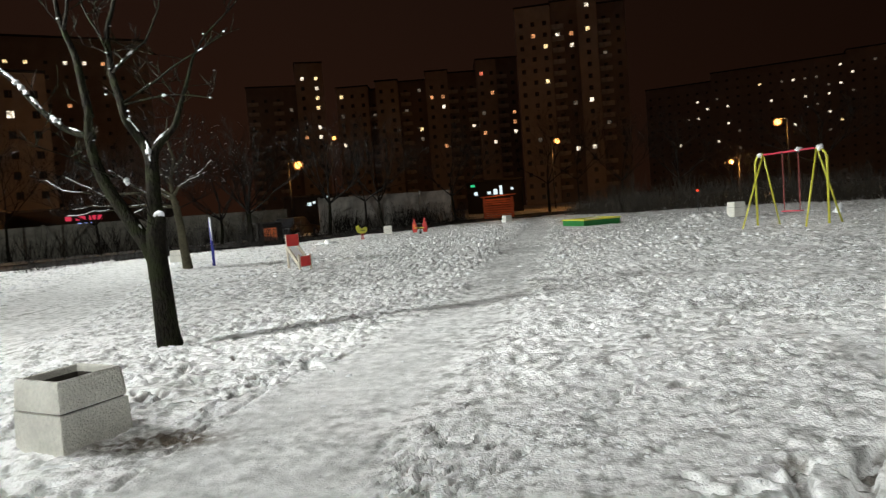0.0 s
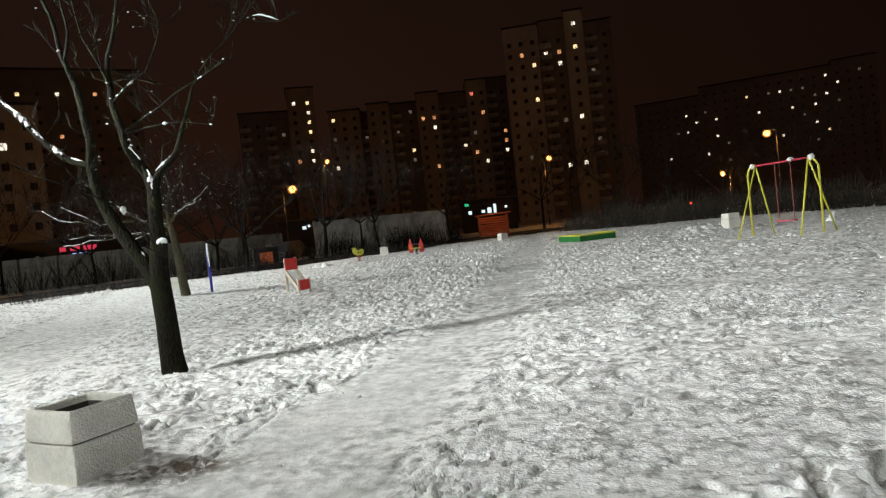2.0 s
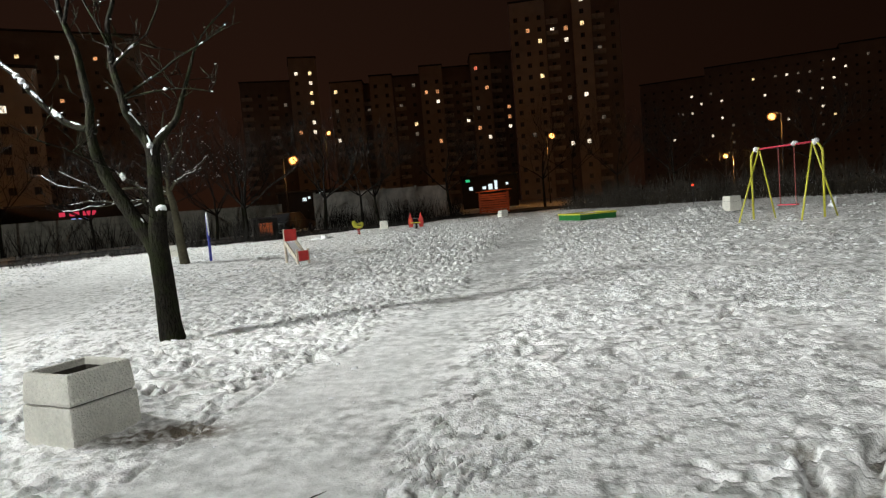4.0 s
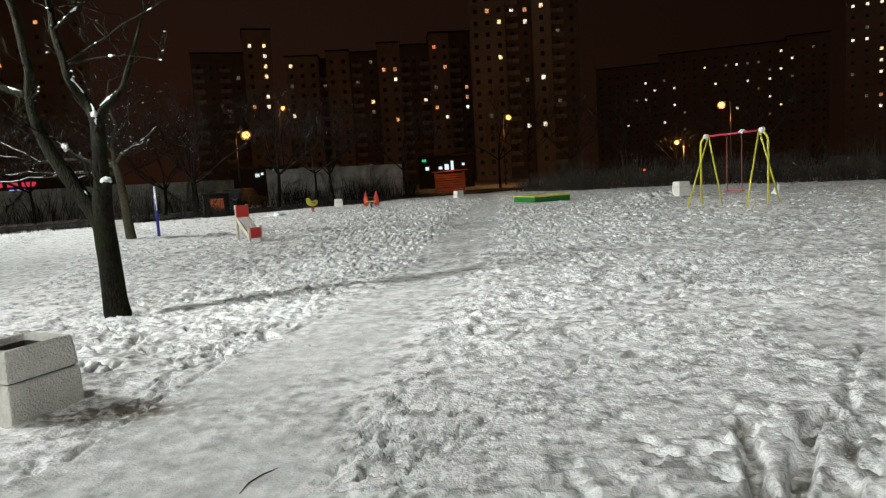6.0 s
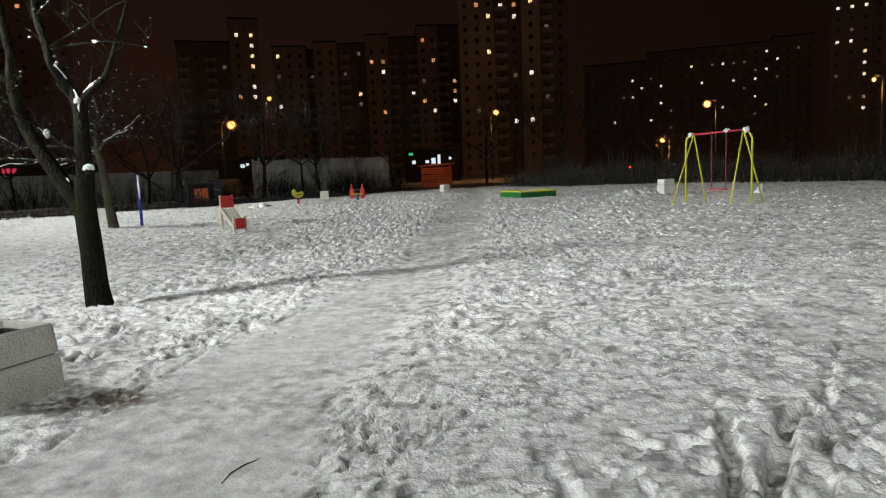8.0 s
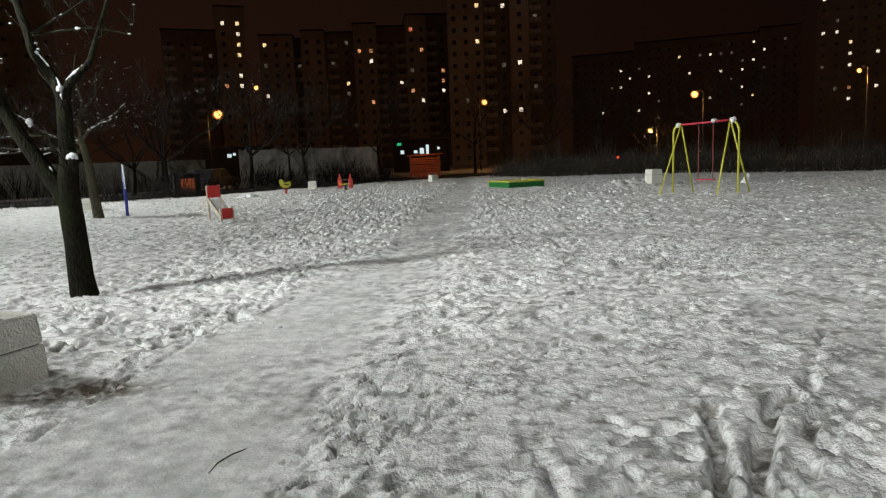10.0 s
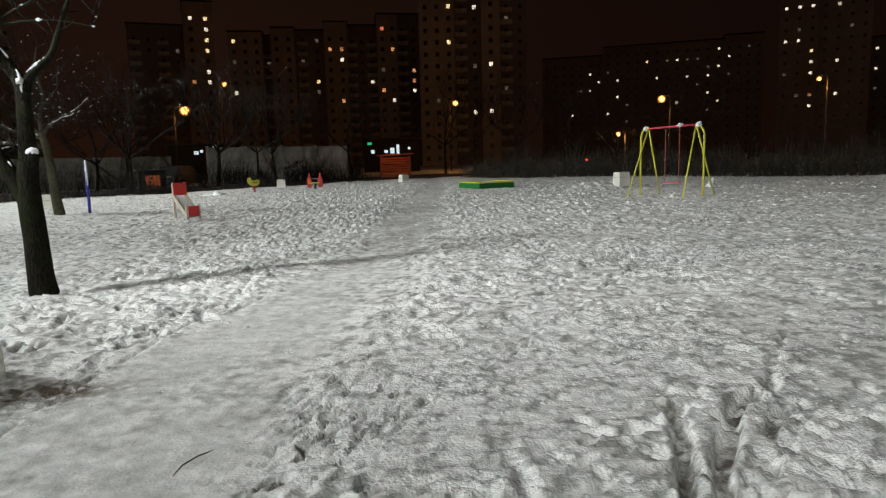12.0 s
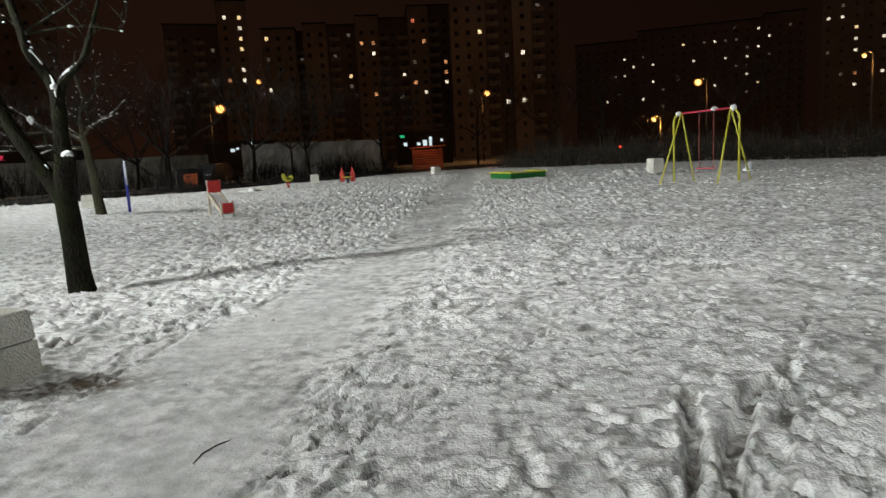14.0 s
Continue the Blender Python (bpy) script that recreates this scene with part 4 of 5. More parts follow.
def low_tree():
    """The spreading tree behind: long low branches with snow lying along them."""
    o = Vector((-10.85, 22.2, 0))
    t = thing("tree", o.x, o.y, 0, 0, "small spreading bare tree with snow along its low branches", "tree", "bare trees")
    rng = random.Random(31)
    trunk = [(0, 0, -0.12), (0, 0, 0.05), (-0.07, 0, 0.74), (-0.11, 0, 1.52), (-0.20, 0, 2.2), (-0.31, 0, 2.68)]
    part("trunk", Shape().tube(trunk, [0.26, 0.175, 0.150, 0.135, 0.120, 0.10], 14), BARK_LIT, t, smooth=True)
    ways = [
        ([(-0.09, 0, 2.60), (0.17, 0, 2.90), (0.63, 0, 3.18), (1.10, 0, 3.38), (1.5, 0.1, 3.75)], 0.060, 3),
        ([(0.17, 0, 2.86), (0.41, -0.2, 2.97), (0.85, -0.2, 3.16), (1.24, -0.2, 3.29)], 0.035, 3),
        ([(-0.09, 0, 2.62), (-0.32, 0, 2.79), (-0.5, 0, 2.92), (-0.62, 0.1, 3.4)], 0.055, 2),
        ([(-0.08, 0, 2.45), (-0.51, 0.2, 2.71), (-1.05, 0.2, 2.76), (-1.47, 0.2, 3.05), (-1.93, 0.2, 3.41), (-2.34, 0.2, 3.72)], 0.065, 5),
        ([(-0.05, 0, 2.20), (-0.84, -0.2, 2.32), (-1.45, -0.2, 2.14)], 0.035, 2),
        ([(-0.06, 0, 2.28), (-1.03, -0.2, 2.37), (-1.52, -0.2, 2.36), (-2.48, 0.1, 2.44), (-3.08, 0.1, 2.51), (-3.79, 0.1, 2.43)], 0.050, 4),
        ([(-2.0, 0.1, 2.40), (-2.40, 0.1, 2.29), (-3.10, 0.1, 2.32), (-3.61, 0.1, 2.22), (-4.12, 0.1, 2.22)], 0.030, 4),
        ([(-1.2, 0.3, 2.86), (-2.83, 0.4, 2.81), (-3.29, 0.4, 3.16), (-4.15, 0.4, 3.64)], 0.045, 3),
        ([(-3.2, 0.4, 2.95), (-4.31, 0.4, 3.16), (-4.87, 0.4, 3.58)], 0.025, 2),
        ([(-0.09, 0, 2.6), (-0.15, 0.2, 3.2), (0.05, 0.3, 3.9), (-0.1, 0.3, 4.7), (0.1, 0.3, 5.4)], 0.075, 0),
        ([(-0.12, 0.1, 3.0), (-0.6, 0.4, 3.6), (-0.9, 0.4, 4.4), (-1.3, 0.5, 5.0)], 0.055, 0),
        ([(0.0, 0.2, 3.5), (0.5, 0.3, 4.1), (0.7, 0.2, 4.8)], 0.045, 0),
    ]
    twig, snow, tips = Shape(), Shape(), []
    for pts, r, white in ways:
        pts = [Vector((x - 0.08 * z, y, z)) for x, y, z in pts]
        fine = []
        for a, b in zip(pts, pts[1:]):
            for k in range(3):
                fine.append(a.lerp(b, k / 3) + Vector((0, 0, 0.03 * rng.uniform(-1, 1) if k else 0)))
        fine.append(pts[-1])
        rad = [r * (1 - 0.72 * i / (len(fine) - 1)) for i in range(len(fine))]
        part("limb", Shape().tube(fine, rad, 7), BARK_LIT, t, smooth=True)
        for k in range(5 + len(fine) // 2):
            i = rng.randint(2, len(fine) - 1)
            d = Vector((rng.uniform(-1, 1), rng.uniform(-0.8, 0.8), rng.uniform(-0.2, 1.0)))
            grow(twig, rng, fine[i], d, rng.uniform(0.3, 0.8), 0.012, 2, tips, 0.5, 4)
        if white:
            i0 = len(fine) - 1 - min(3 * white, len(fine) - 2)
            for i in range(i0, len(fine) - 1):
                if rng.random() < 0.82:
                    a, b = fine[i], fine[i + 1]
                    snow.tube([a + Vector((0, -0.01, rad[i] * 0.8)), b + Vector((0, -0.01, rad[i + 1] * 0.8))], [rng.uniform(0.011, 0.022), rng.uniform(0.010, 0.020)], 6)
    for p in rng.sample(tips, 90):
        snow.blob(p, (rng.uniform(0.015, 0.04), rng.uniform(0.015, 0.03), 0.02), rng.random(), 3, 6)
    snow.blob((-1.83, -0.1, 3.25), (0.10, 0.09, 0.14), 4, 6, 10, 0.6, False)
    tagged(part("twig_spray", twig, BARK_FAR, t), kind="stuff")
    tagged(part("snow", snow, SNOW, t, "ridges of snow along the branches", smooth=True), kind="stuff")


low_tree()
BG = [(-26, 41, 7), (-22, 42, 8), (-19, 44, 6), (-16.5, 43, 7), (-12.0, 46.5, 8), (-9.6, 48.0, 8), (-8.5, 49.3, 7.5), (-3.5, 56.9, 8), (-18.2, 47.0, 8), (5.5, 68, 10), (9.0, 72, 11), (12.5, 66, 9), (17, 62, 8), (26.8, 57, 8.5), (26.2, 75.0, 5), (-31, 36, 7.5), (-34, 43, 9)]
for i, (x, y, h) in enumerate(BG):
    bare_tree(100 + i, x, y, h, 0.10 + 0.012 * (i % 5), "tall bare tree standing dark along the wall", 5, 0.30, 40 if y < 51 else 16, 0.45)


# ---- shrubs and hedges ----
def shrubs(name, pts, depth, count, height, label, seed, snow=True):
    rng = random.Random(seed)
    s, caps = Shape(), Shape()
    seg = [(a, b, math.hypot(b[0] - a[0], b[1] - a[1])) for a, b in zip(pts, pts[1:])]
    total = sum(q[2] for q in seg)
    for _ in range(count):
        d = rng.random() * total
        for a, b, ln in seg:
            if d <= ln:
                break
            d -= ln
        u = d / ln
        off = rng.uniform(-1, 1) * depth / 2
        nx, ny = -(b[1] - a[1]) / ln, (b[0] - a[0]) / ln
        x, y = a[0] + (b[0] - a[0]) * u + nx * off, a[1] + (b[1] - a[1]) * u + ny * off
        h = height * rng.uniform(0.45, 1.1) * (0.75 + 0.5 * noise.noise(Vector((x * 0.3, y * 0.3, seed))))
        lean = Vector((rng.uniform(-0.45, 0.45), rng.uniform(-0.45, 0.45), 1)) * h
        p0 = Vector((x, y, -0.03))
        p1, p2 = p0 + lean * 0.5 + Vector((rng.uniform(-0.1, 0.1), 0, 0)), p0 + lean
        s.tube([p0, p1, p2], [0.008 + 0.007 * height, 0.006 + 0.004 * height, 0.004], 3, False)
        for k in range(3):
            q = p0.lerp(p2, rng.uniform(0.3, 0.9))
            e = q + Vector((rng.uniform(-0.4, 0.4), rng.uniform(-0.4, 0.4), rng.uniform(0.05, 0.4))) * min(h, 1.4) * 0.6
            s.tube([q, e], [0.008, 0.003], 3, False)
            if snow and rng.random() < 0.03:
                caps.blob(e, (rng.uniform(0.02, 0.055), 0.03, 0.022), rng.random(), 3, 5)
    ob = tagged(part(name, s, SHRUB if name == "hedge" else BARK_FAR), label, "bush" if name == "bush" else "hedge", kind="stuff")
    if caps.v:
        tagged(part("snow", caps, SNOW, ob, "dots of snow on the twigs"), kind="stuff")
    return ob


shrubs("hedge", [(6.5, 54), (10.6, 47.5), (15, 45), (19.5, 41.5), (23, 38), (29, 33), (34, 27), (40, 20)], 2.6, 4000, 1.7, "leafless dark hedge with snow on its twigs", 3)
shrubs("hedge", [(9, 60), (16, 54), (24, 47), (32, 41), (42, 30)], 6.0, 2200, 3.0, "tall leafless shrubs behind the lawn", 4)
shrubs("shrubs", [(-21, 27), (-20, 31.5), (-16, 36), (-13.5, 37.5), (-11.5, 41), (-8.8, 44.5), (-5.4, 48), (-2, 53.5)], 1.4, 1500, 0.75, "low leafless shrubs along the snow's edge", 5, False)
shrubs("shrubs", [(-40, 38), (-19, 51.0), (-3, 58.5)], 2.0, 700, 2.8, "thin leafless saplings before the wall", 6)


for k, (az, d, h) in enumerate(((-13.3, 52, 2.6), (-12.4, 53, 2.2), (-8.3, 54, 2.7), (-7.2, 54, 2.4), (-6.3, 55, 2.5), (-3.2, 57, 2.3), (-17.6, 44, 1.6), (-20.3, 40.6, 1.5), (-18.9, 40.2, 1.2), (-21.5, 41, 2.2), (-25.0, 40, 2.4), (-28.0, 39, 2.6))):
    cx_, cy_ = polar(az, d)
    shrubs("bush", [(cx_ - 0.55, cy_), (cx_ + 0.55, cy_)], 0.9, 42, h, "bare many-stemmed bush in front of the wall", 60 + k, False)


# ---- concrete litter bins ----
def litter_bin(x, y, z, rz, label):
    b = thing("litter_bin", x, y, z, rz, label, "litter bin", "concrete litter bins")
    w, t = 0.55, 0.055

    def ring(s, z0, z1, half0, half1, inner):
        o = len(s.v)
        for zz, hh in ((z0, half0), (z1, half1)):
            for sx, sy in ((-1, -1), (1, -1), (1, 1), (-1, 1)):
                s.v.append((sx * hh, sy * hh, zz))
        for zz in (z0, z1):
            for sx, sy in ((-1, -1), (1, -1), (1, 1), (-1, 1)):
                s.v.append((sx * inner, sy * inner, zz))
        for k in range(4):
            j = (k + 1) % 4
            s.f += [(o + k, o + j, o + 4 + j, o + 4 + k), (o + 8 + j, o + 8 + k, o + 12 + k, o + 12 + j), (o + 4 + k, o + 4 + j, o + 12 + j, o + 12 + k), (o + j, o + k, o + 8 + k, o + 8 + j)]
        return s

    h = w / 2
    part("lower_block", ring(Shape(), -0.10, 0.290, h + 0.005, h - 0.005, h - t), CONCRETE, b, "rough white-painted concrete", bevel=0.012)
    part("upper_block", ring(Shape(), 0.296, 0.525, h - 0.004, h - 0.022, h - t - 0.012), CONCRETE, b, "rough white-painted concrete", bevel=0.026)
    part("joint", Shape().box((0, 0, 0.293), (w - 0.06, w - 0.06, 0.02)), CONCRETE_IN, b)
    part("liner", ring(Shape(), 0.05, 0.47, h - t - 0.004, h - t - 0.014, h - t - 0.02), CONCRETE_IN, b, "dark inside")
    rub = Shape()
    rng = random.Random(2)
    for k in range(9):
        rub.blob((rng.uniform(-0.14, 0.14), rng.uniform(-0.14, 0.14), 0.30), (0.09, 0.08, 0.07), k, 5, 8, 0.6)
    part("rubbish", rub, RUBBISH, b, "crumpled brown rubbish")
    return b


BIN_RZ = 68.0
first_bin = litter_bin(-3.13, 4.54, 0.0, BIN_RZ, "square white concrete litter bin standing open on trodden snow")
bx, by = polar(19.5, 30.5)
for x, y, z, rz, lab in ((bx, by, 0.22, 15, "square white concrete litter bin by the swing"), (-7.1, 42.6, 0, 10, "square white concrete litter bin by the shrubs"), (0.78, 46.8, 0, 30, "square white concrete litter bin by the wooden stall"), (-13.9, 27.6, 0, 5, "square white concrete litter bin behind a tree")):
    c = copy_thing(first_bin, pose(x, y, z, 0, 0, rz))
    tagged(c, lab)


# ---- swing ----
def swing():
    w = thing("swing", 9.6, 21.9, 0, 0, "yellow tube swing frame with a red crossbar and hanging seat", "swing")
    a, b = Vector((-0.60, 0.80, 2.38)), Vector((0.44, -0.63, 2.42))
    u = (b - a).normalized()
    f = Vector((0.79, 0.61, 0))
    part("crossbar", Shape().tube([a, b], 0.033, 10), PINKRED, w, "red crossbar", smooth=True)
    for apex, out in ((a, -u), (b, u)):
        for sgn in (-1, 1):
            foot = Vector((apex.x, apex.y, -0.05)) + f * sgn * 1.12 + out * 0.16
            part("leg", Shape().tube([apex + Vector((0, 0, 0.02)), foot], 0.027, 10), YELLOW, w, smooth=True)
        base = Vector((apex.x, apex.y, -0.05)) + out * 0.30
        arc = [base, Vector((base.x, base.y, 2.05))]
        for k in range(1, 6):
            q = k / 5 * math.pi / 2
            arc.append(Vector((base.x, base.y, 2.05)) - out * 0.30 * (1 - math.cos(q)) + Vector((0, 0, 0.36 * math.sin(q))))
        part("post", Shape().tube(arc, 0.034, 10), YELLOW, w, smooth=True)
        part("snow", Shape().blob((base.x, base.y, -0.02), (0.16, 0.14, 0.06), base.x, 5, 9, 0.6), SNOW, w, "snow trodden round the foot", smooth=True)
        part("snow", Shape().blob(apex + Vector((0, 0, 0.0)) + out * 0.10, (0.10, 0.09, 0.10), apex.x, 7, 11, 0.6, False), SNOW, w, "cap of snow", smooth=True)
    mid = a.lerp(b, 0.52)
    part("snow", Shape().blob(a.lerp(b, 0.68) + Vector((0, 0, 0.03)), (0.10, 0.07, 0.07), 5, 7, 11, 0.6, False), SNOW, w, "cap of snow", smooth=True)
    for sgn in (-1, 1):
        top = mid + u * 0.26 * sgn
        s = Shape()
        n = 24
        for k in range(n):
            z0 = top.z - 0.03 - k * (1.84 / n)
            s.tube([(top.x, top.y, z0), (top.x + (0.012 if k % 2 else 0), top.y + (0 if k % 2 else 0.012), z0 - 1.84 / n - 0.01)], 0.016, 5)
        part("chain", s, CHAIN, w, "red-painted chain")
        part("hanger", Shape().box((top.x, top.y, top.z - 0.04), (0.06, 0.06, 0.08)), DARKMETAL, w)
    part("seat", Shape().box((mid.x, mid.y, 0.50), (0.62, 0.22, 0.04), math.degrees(math.atan2(u.y, u.x))), PINKRED, w, "red seat", bevel=0.012)


swing()


# ---- sandbox ----
def sandbox():
    b = thing("sandbox", 4.3, 32.6, 0, 25, "low green sandbox with yellow rim boards full of snow", "sandbox")
    sx, sy, h = 2.1, 2.0, 0.23
    for c, s in (((sx / 2, 0.03, h / 2), (sx, 0.06, h + 0.1)), ((sx / 2, sy - 0.03, h / 2), (sx, 0.06, h + 0.1)), ((0.03, sy / 2, h / 2), (0.06, sy - 0.13, h + 0.1)), ((sx - 0.03, sy / 2, h / 2), (0.06, sy - 0.13, h + 0.1))):
        part("side", Shape().box(c, s), GREEN, b, "green-painted board", bevel=0.008)
    for c, s in (((sx / 2, 0.04, h + 0.07), (sx + 0.06, 0.16, 0.07)), ((sx / 2, sy - 0.04, h + 0.07), (sx + 0.06, 0.16, 0.07)), ((0.04, sy / 2, h + 0.08), (0.16, sy - 0.30, 0.07)), ((sx - 0.04, sy / 2, h + 0.08), (0.16, sy - 0.30, 0.07))):
        part("rim_board", Shape().box(c, s), YELLOW, b, "yellow-painted board", bevel=0.008)
    part("snow", Shape().blob((sx / 2, sy / 2, 0.12), (0.86, 0.82, 0.20), 3, 8, 18), SNOW, b, "snow heaped inside", smooth=True)


sandbox()


# ---- small wooden slide with red boards ----
def slide():
    s = thing("toddler_slide", -5.92, 18.75, 0, -48, "small wooden slide with red boards and a snow-covered chute", "slide")
    for sy in (-0.17, 0.17):
        part("post", Shape().box((0, sy, 0.5), (0.06, 0.06, 1.12)), PLANK, s, bevel=0.006)
        part("post", Shape().box((0.74, sy, 0.20), (0.055, 0.055, 0.56)), PLANK, s, bevel=0.006)
        part("rail", Shape().box((0.37, sy, 0.42), (0.86, 0.04, 0.12), 0, -35), PLANK, s)
    part("upper_board", Shape().box((0.04, 0, 0.88), (0.03, 0.37, 0.34)), RED, s, "red-painted board", bevel=0.008)
    part("lower_board", Shape().box((0.785, 0, 0.29), (0.03, 0.30, 0.28)), RED, s, "red-painted board", bevel=0.008)
    part("chute", Shape().box((0.37, 0, 0.38), (0.86, 0.24, 0.03), 0, -35), GALV, s)
    part("snow", Shape().box((0.37, 0, 0.42), (0.82, 0.22, 0.05), 0, -35), SNOW, s, "snow on the chute", bevel=0.02)


slide()


# ---- spring riders ----
def spring(shape, r, h, turns=5):
    pts = [(r * math.cos(k * 0.6), r * math.sin(k * 0.6), h * k / (turns * 10.5)) for k in range(int(turns * 10.5) + 1)]
    return shape.tube(pts, 0.018, 6)


def rocker_red():
    s = thing("spring_rider", -4.43, 38.0, 0, -8, "red double-sided spring rider with orange patches", "spring rider")
    side = [(-0.11, 0.12), (0.11, 0.12), (0.15, 0.35), (0.12, 0.62), (0.05, 0.78), (0.03, 0.95), (-0.03, 0.95), (-0.06, 0.76), (-0.14, 0.60), (-0.15, 0.33)]
    for x in (-0.31, 0.31):
        p = part("side_panel", Shape().plate([(x + a, b) for a, b in side], -0.03, 0.03), RED, s, "red-painted panel", bevel=0.008)
        part("patch", Shape().box((x - 0.02 if x < 0 else x, -0.036, 0.46), (0.12, 0.012, 0.28)), ORANGE if x < 0 else RED, p, "orange patch")
    part("seat", Shape().box((0, 0, 0.38), (0.56, 0.26, 0.05)), YELLOW, s, "yellow seat", bevel=0.01)
    part("handlebar", Shape().tube([(-0.3, 0, 0.62), (0.3, 0, 0.62)], 0.016, 8), GALV, s)
    part("spring", spring(Shape(), 0.08, 0.36), DARKMETAL, s)
    part("base_plate", Shape().box((0, 0, 0.0), (0.30, 0.30, 0.05)), DARKMETAL, s)


def rocker_yellow():
    s = thing("spring_rider", -7.35, 35.6, 0, 12, "yellow spring rider on a red spring", "spring rider")
    body = [(-0.26, 0.46), (-0.10, 0.38), (0.14, 0.38), (0.28, 0.50), (0.30, 0.68), (0.16, 0.74), (0.02, 0.64), (-0.10, 0.70), (-0.16, 0.84), (-0.30, 0.82), (-0.34, 0.66)]
    part("body", Shape().plate(body, -0.08, 0.08), YELLOW, s, "yellow-painted panel", bevel=0.01)
    part("handlebar", Shape().tube([(-0.14, -0.2, 0.66), (-0.14, 0.2, 0.66)], 0.016, 8), GALV, s)
    part("seat", Shape().box((0.04, 0, 0.55), (0.24, 0.26, 0.04)), DARKMETAL, s, bevel=0.01)
    part("spring", spring(Shape(), 0.08, 0.38), RED, s, "red spring")
    part("base_plate", Shape().box((0, 0, 0.0), (0.32, 0.32, 0.05)), RED, s)


rocker_red()
rocker_yellow()

# ---- blue post ----
bp_ = thing("post", -10.12, 22.7, 0, 0, "slim blue steel post with a snow-crusted side", "post")
part("pole", Shape().tube([(0.0, 0, -0.05), (0.0, 0, 1.74)], 0.050, 10), BLUE, bp_, "blue-painted tube", smooth=True)
part("cap", Shape().tube([(0, 0, 1.74), (0, 0, 1.79)], [0.055, 0.03], 10), GALV, bp_)
part("snow", Shape().tube([(0.028, -0.03, 0.95), (0.024, -0.03, 1.3), (0.018, -0.03, 1.78)], [0.018, 0.032, 0.036], 8), SNOW, bp_, "crust of blown snow", smooth=True)


# far red light drawn on an added post in front of the hedge
wx_, wy_ = polar(16.66, 43.0)
red_on_post = thing("warning_lamp", wx_, wy_, 0, 0, "small red light on an added thin dark post", "lamp")
part("post", Shape().tube([(0, 0, -0.05), (0, 0, 1.18)], 0.02, 8), DARKMETAL, red_on_post)
part("lens", Shape().blob((0, 0, 1.26), (0.09, 0.07, 0.07), 1, 8, 12, 0.0, False), TAIL, red_on_post, "glowing red lens", smooth=True)


# ---- heaps of snow ----
def rough_heap(r, seed):
    s = Shape().blob((0, 0, -0.05), r, seed, 10, 22, 1.0)
    s.v = [tuple(Vector(v) + noise.noise_vector(Vector(v) * 9 + Vector((seed, 0, 0))) * 0.035) for v in s.v]
    return s


def snow_pile(x, y, r, seed, label):
    p = part("snow_mound", rough_heap(r, seed), SNOW, smooth=True)
    p.location = (x, y, 0)
    return tagged(p, label, "snow mound", "heaps of snow")


snow_pile(-9.05, 34.2, (0.50, 0.45, 0.20), 2, "small rough heap of snow on the lawn")
snow_pile(14.15, 28.4, (0.15, 0.15, 0.30), 3, "round lump of snow beside the swing")
snow_pile(-2.95, 4.02, (0.22, 0.12, 0.06), 4, "low heap of snow at the foot of the bin")

# ---- stick on the path ----
st = part("stick", Shape().tube([(-1.14, 3.15, -0.026), (-1.125, 3.25, -0.020), (-1.075, 3.345, -0.018), (-0.995, 3.44, -0.024)], [0.002, 0.0038, 0.0036, 0.0025], 6), BARK, smooth=True)
tagged(st, "thin dark bent twig lying on the packed path", "stick")


# ---- street lamps ----
def led_lamp(x, y, top, visible):
    l = thing("street_lamp", x, y, 0, 0, "grey street lamp with a white light drawn as a ball" + (" and a blue plate" if visible else ""), "street lamp", "white street lamps")
    part("pole", Shape().tube([(0, 0, -0.1), (0, 0, 2.5), (0, 0, top - 0.30)], [0.085, 0.070, 0.045], 12), POLEGREY, l, smooth=True)
    cap = part("collar", Shape().tube([(0, 0, top - 0.40), (0, 0, top - 0.33), (0, 0, top - 0.27)], [0.055, 0.10, 0.15], 14), POLEGREY, l, smooth=True)
    # glowing ball shaped after the bloom round the LED head
    part("bloom_ball", Shape().blob((0, 0, top), (0.29, 0.29, 0.28), 1, 16, 24, 0.0, False), LEDGLOW, cap, "white ball drawn as the lamp's bloom", smooth=True)
    if visible:
        pl = part("plate", Shape().box((0.0, -0.095, 1.95), (0.36, 0.012, 0.32)), BLUE, l, "dark blue plate with white bars")
        for k in (-0.07, 0.07):
            part("bar", Shape().box((k, -0.105, 1.95), (0.06, 0.006, 0.17)), WHITEP, pl, "white bar")
        part("snow", Shape().box((0, -0.08, 2.13), (0.36, 0.08, 0.04)), SNOW, l, bevel=0.015)
    return l


for i, (x, y, top) in enumerate(LED_POLES):
    led_lamp(x, y, top, i == 1)


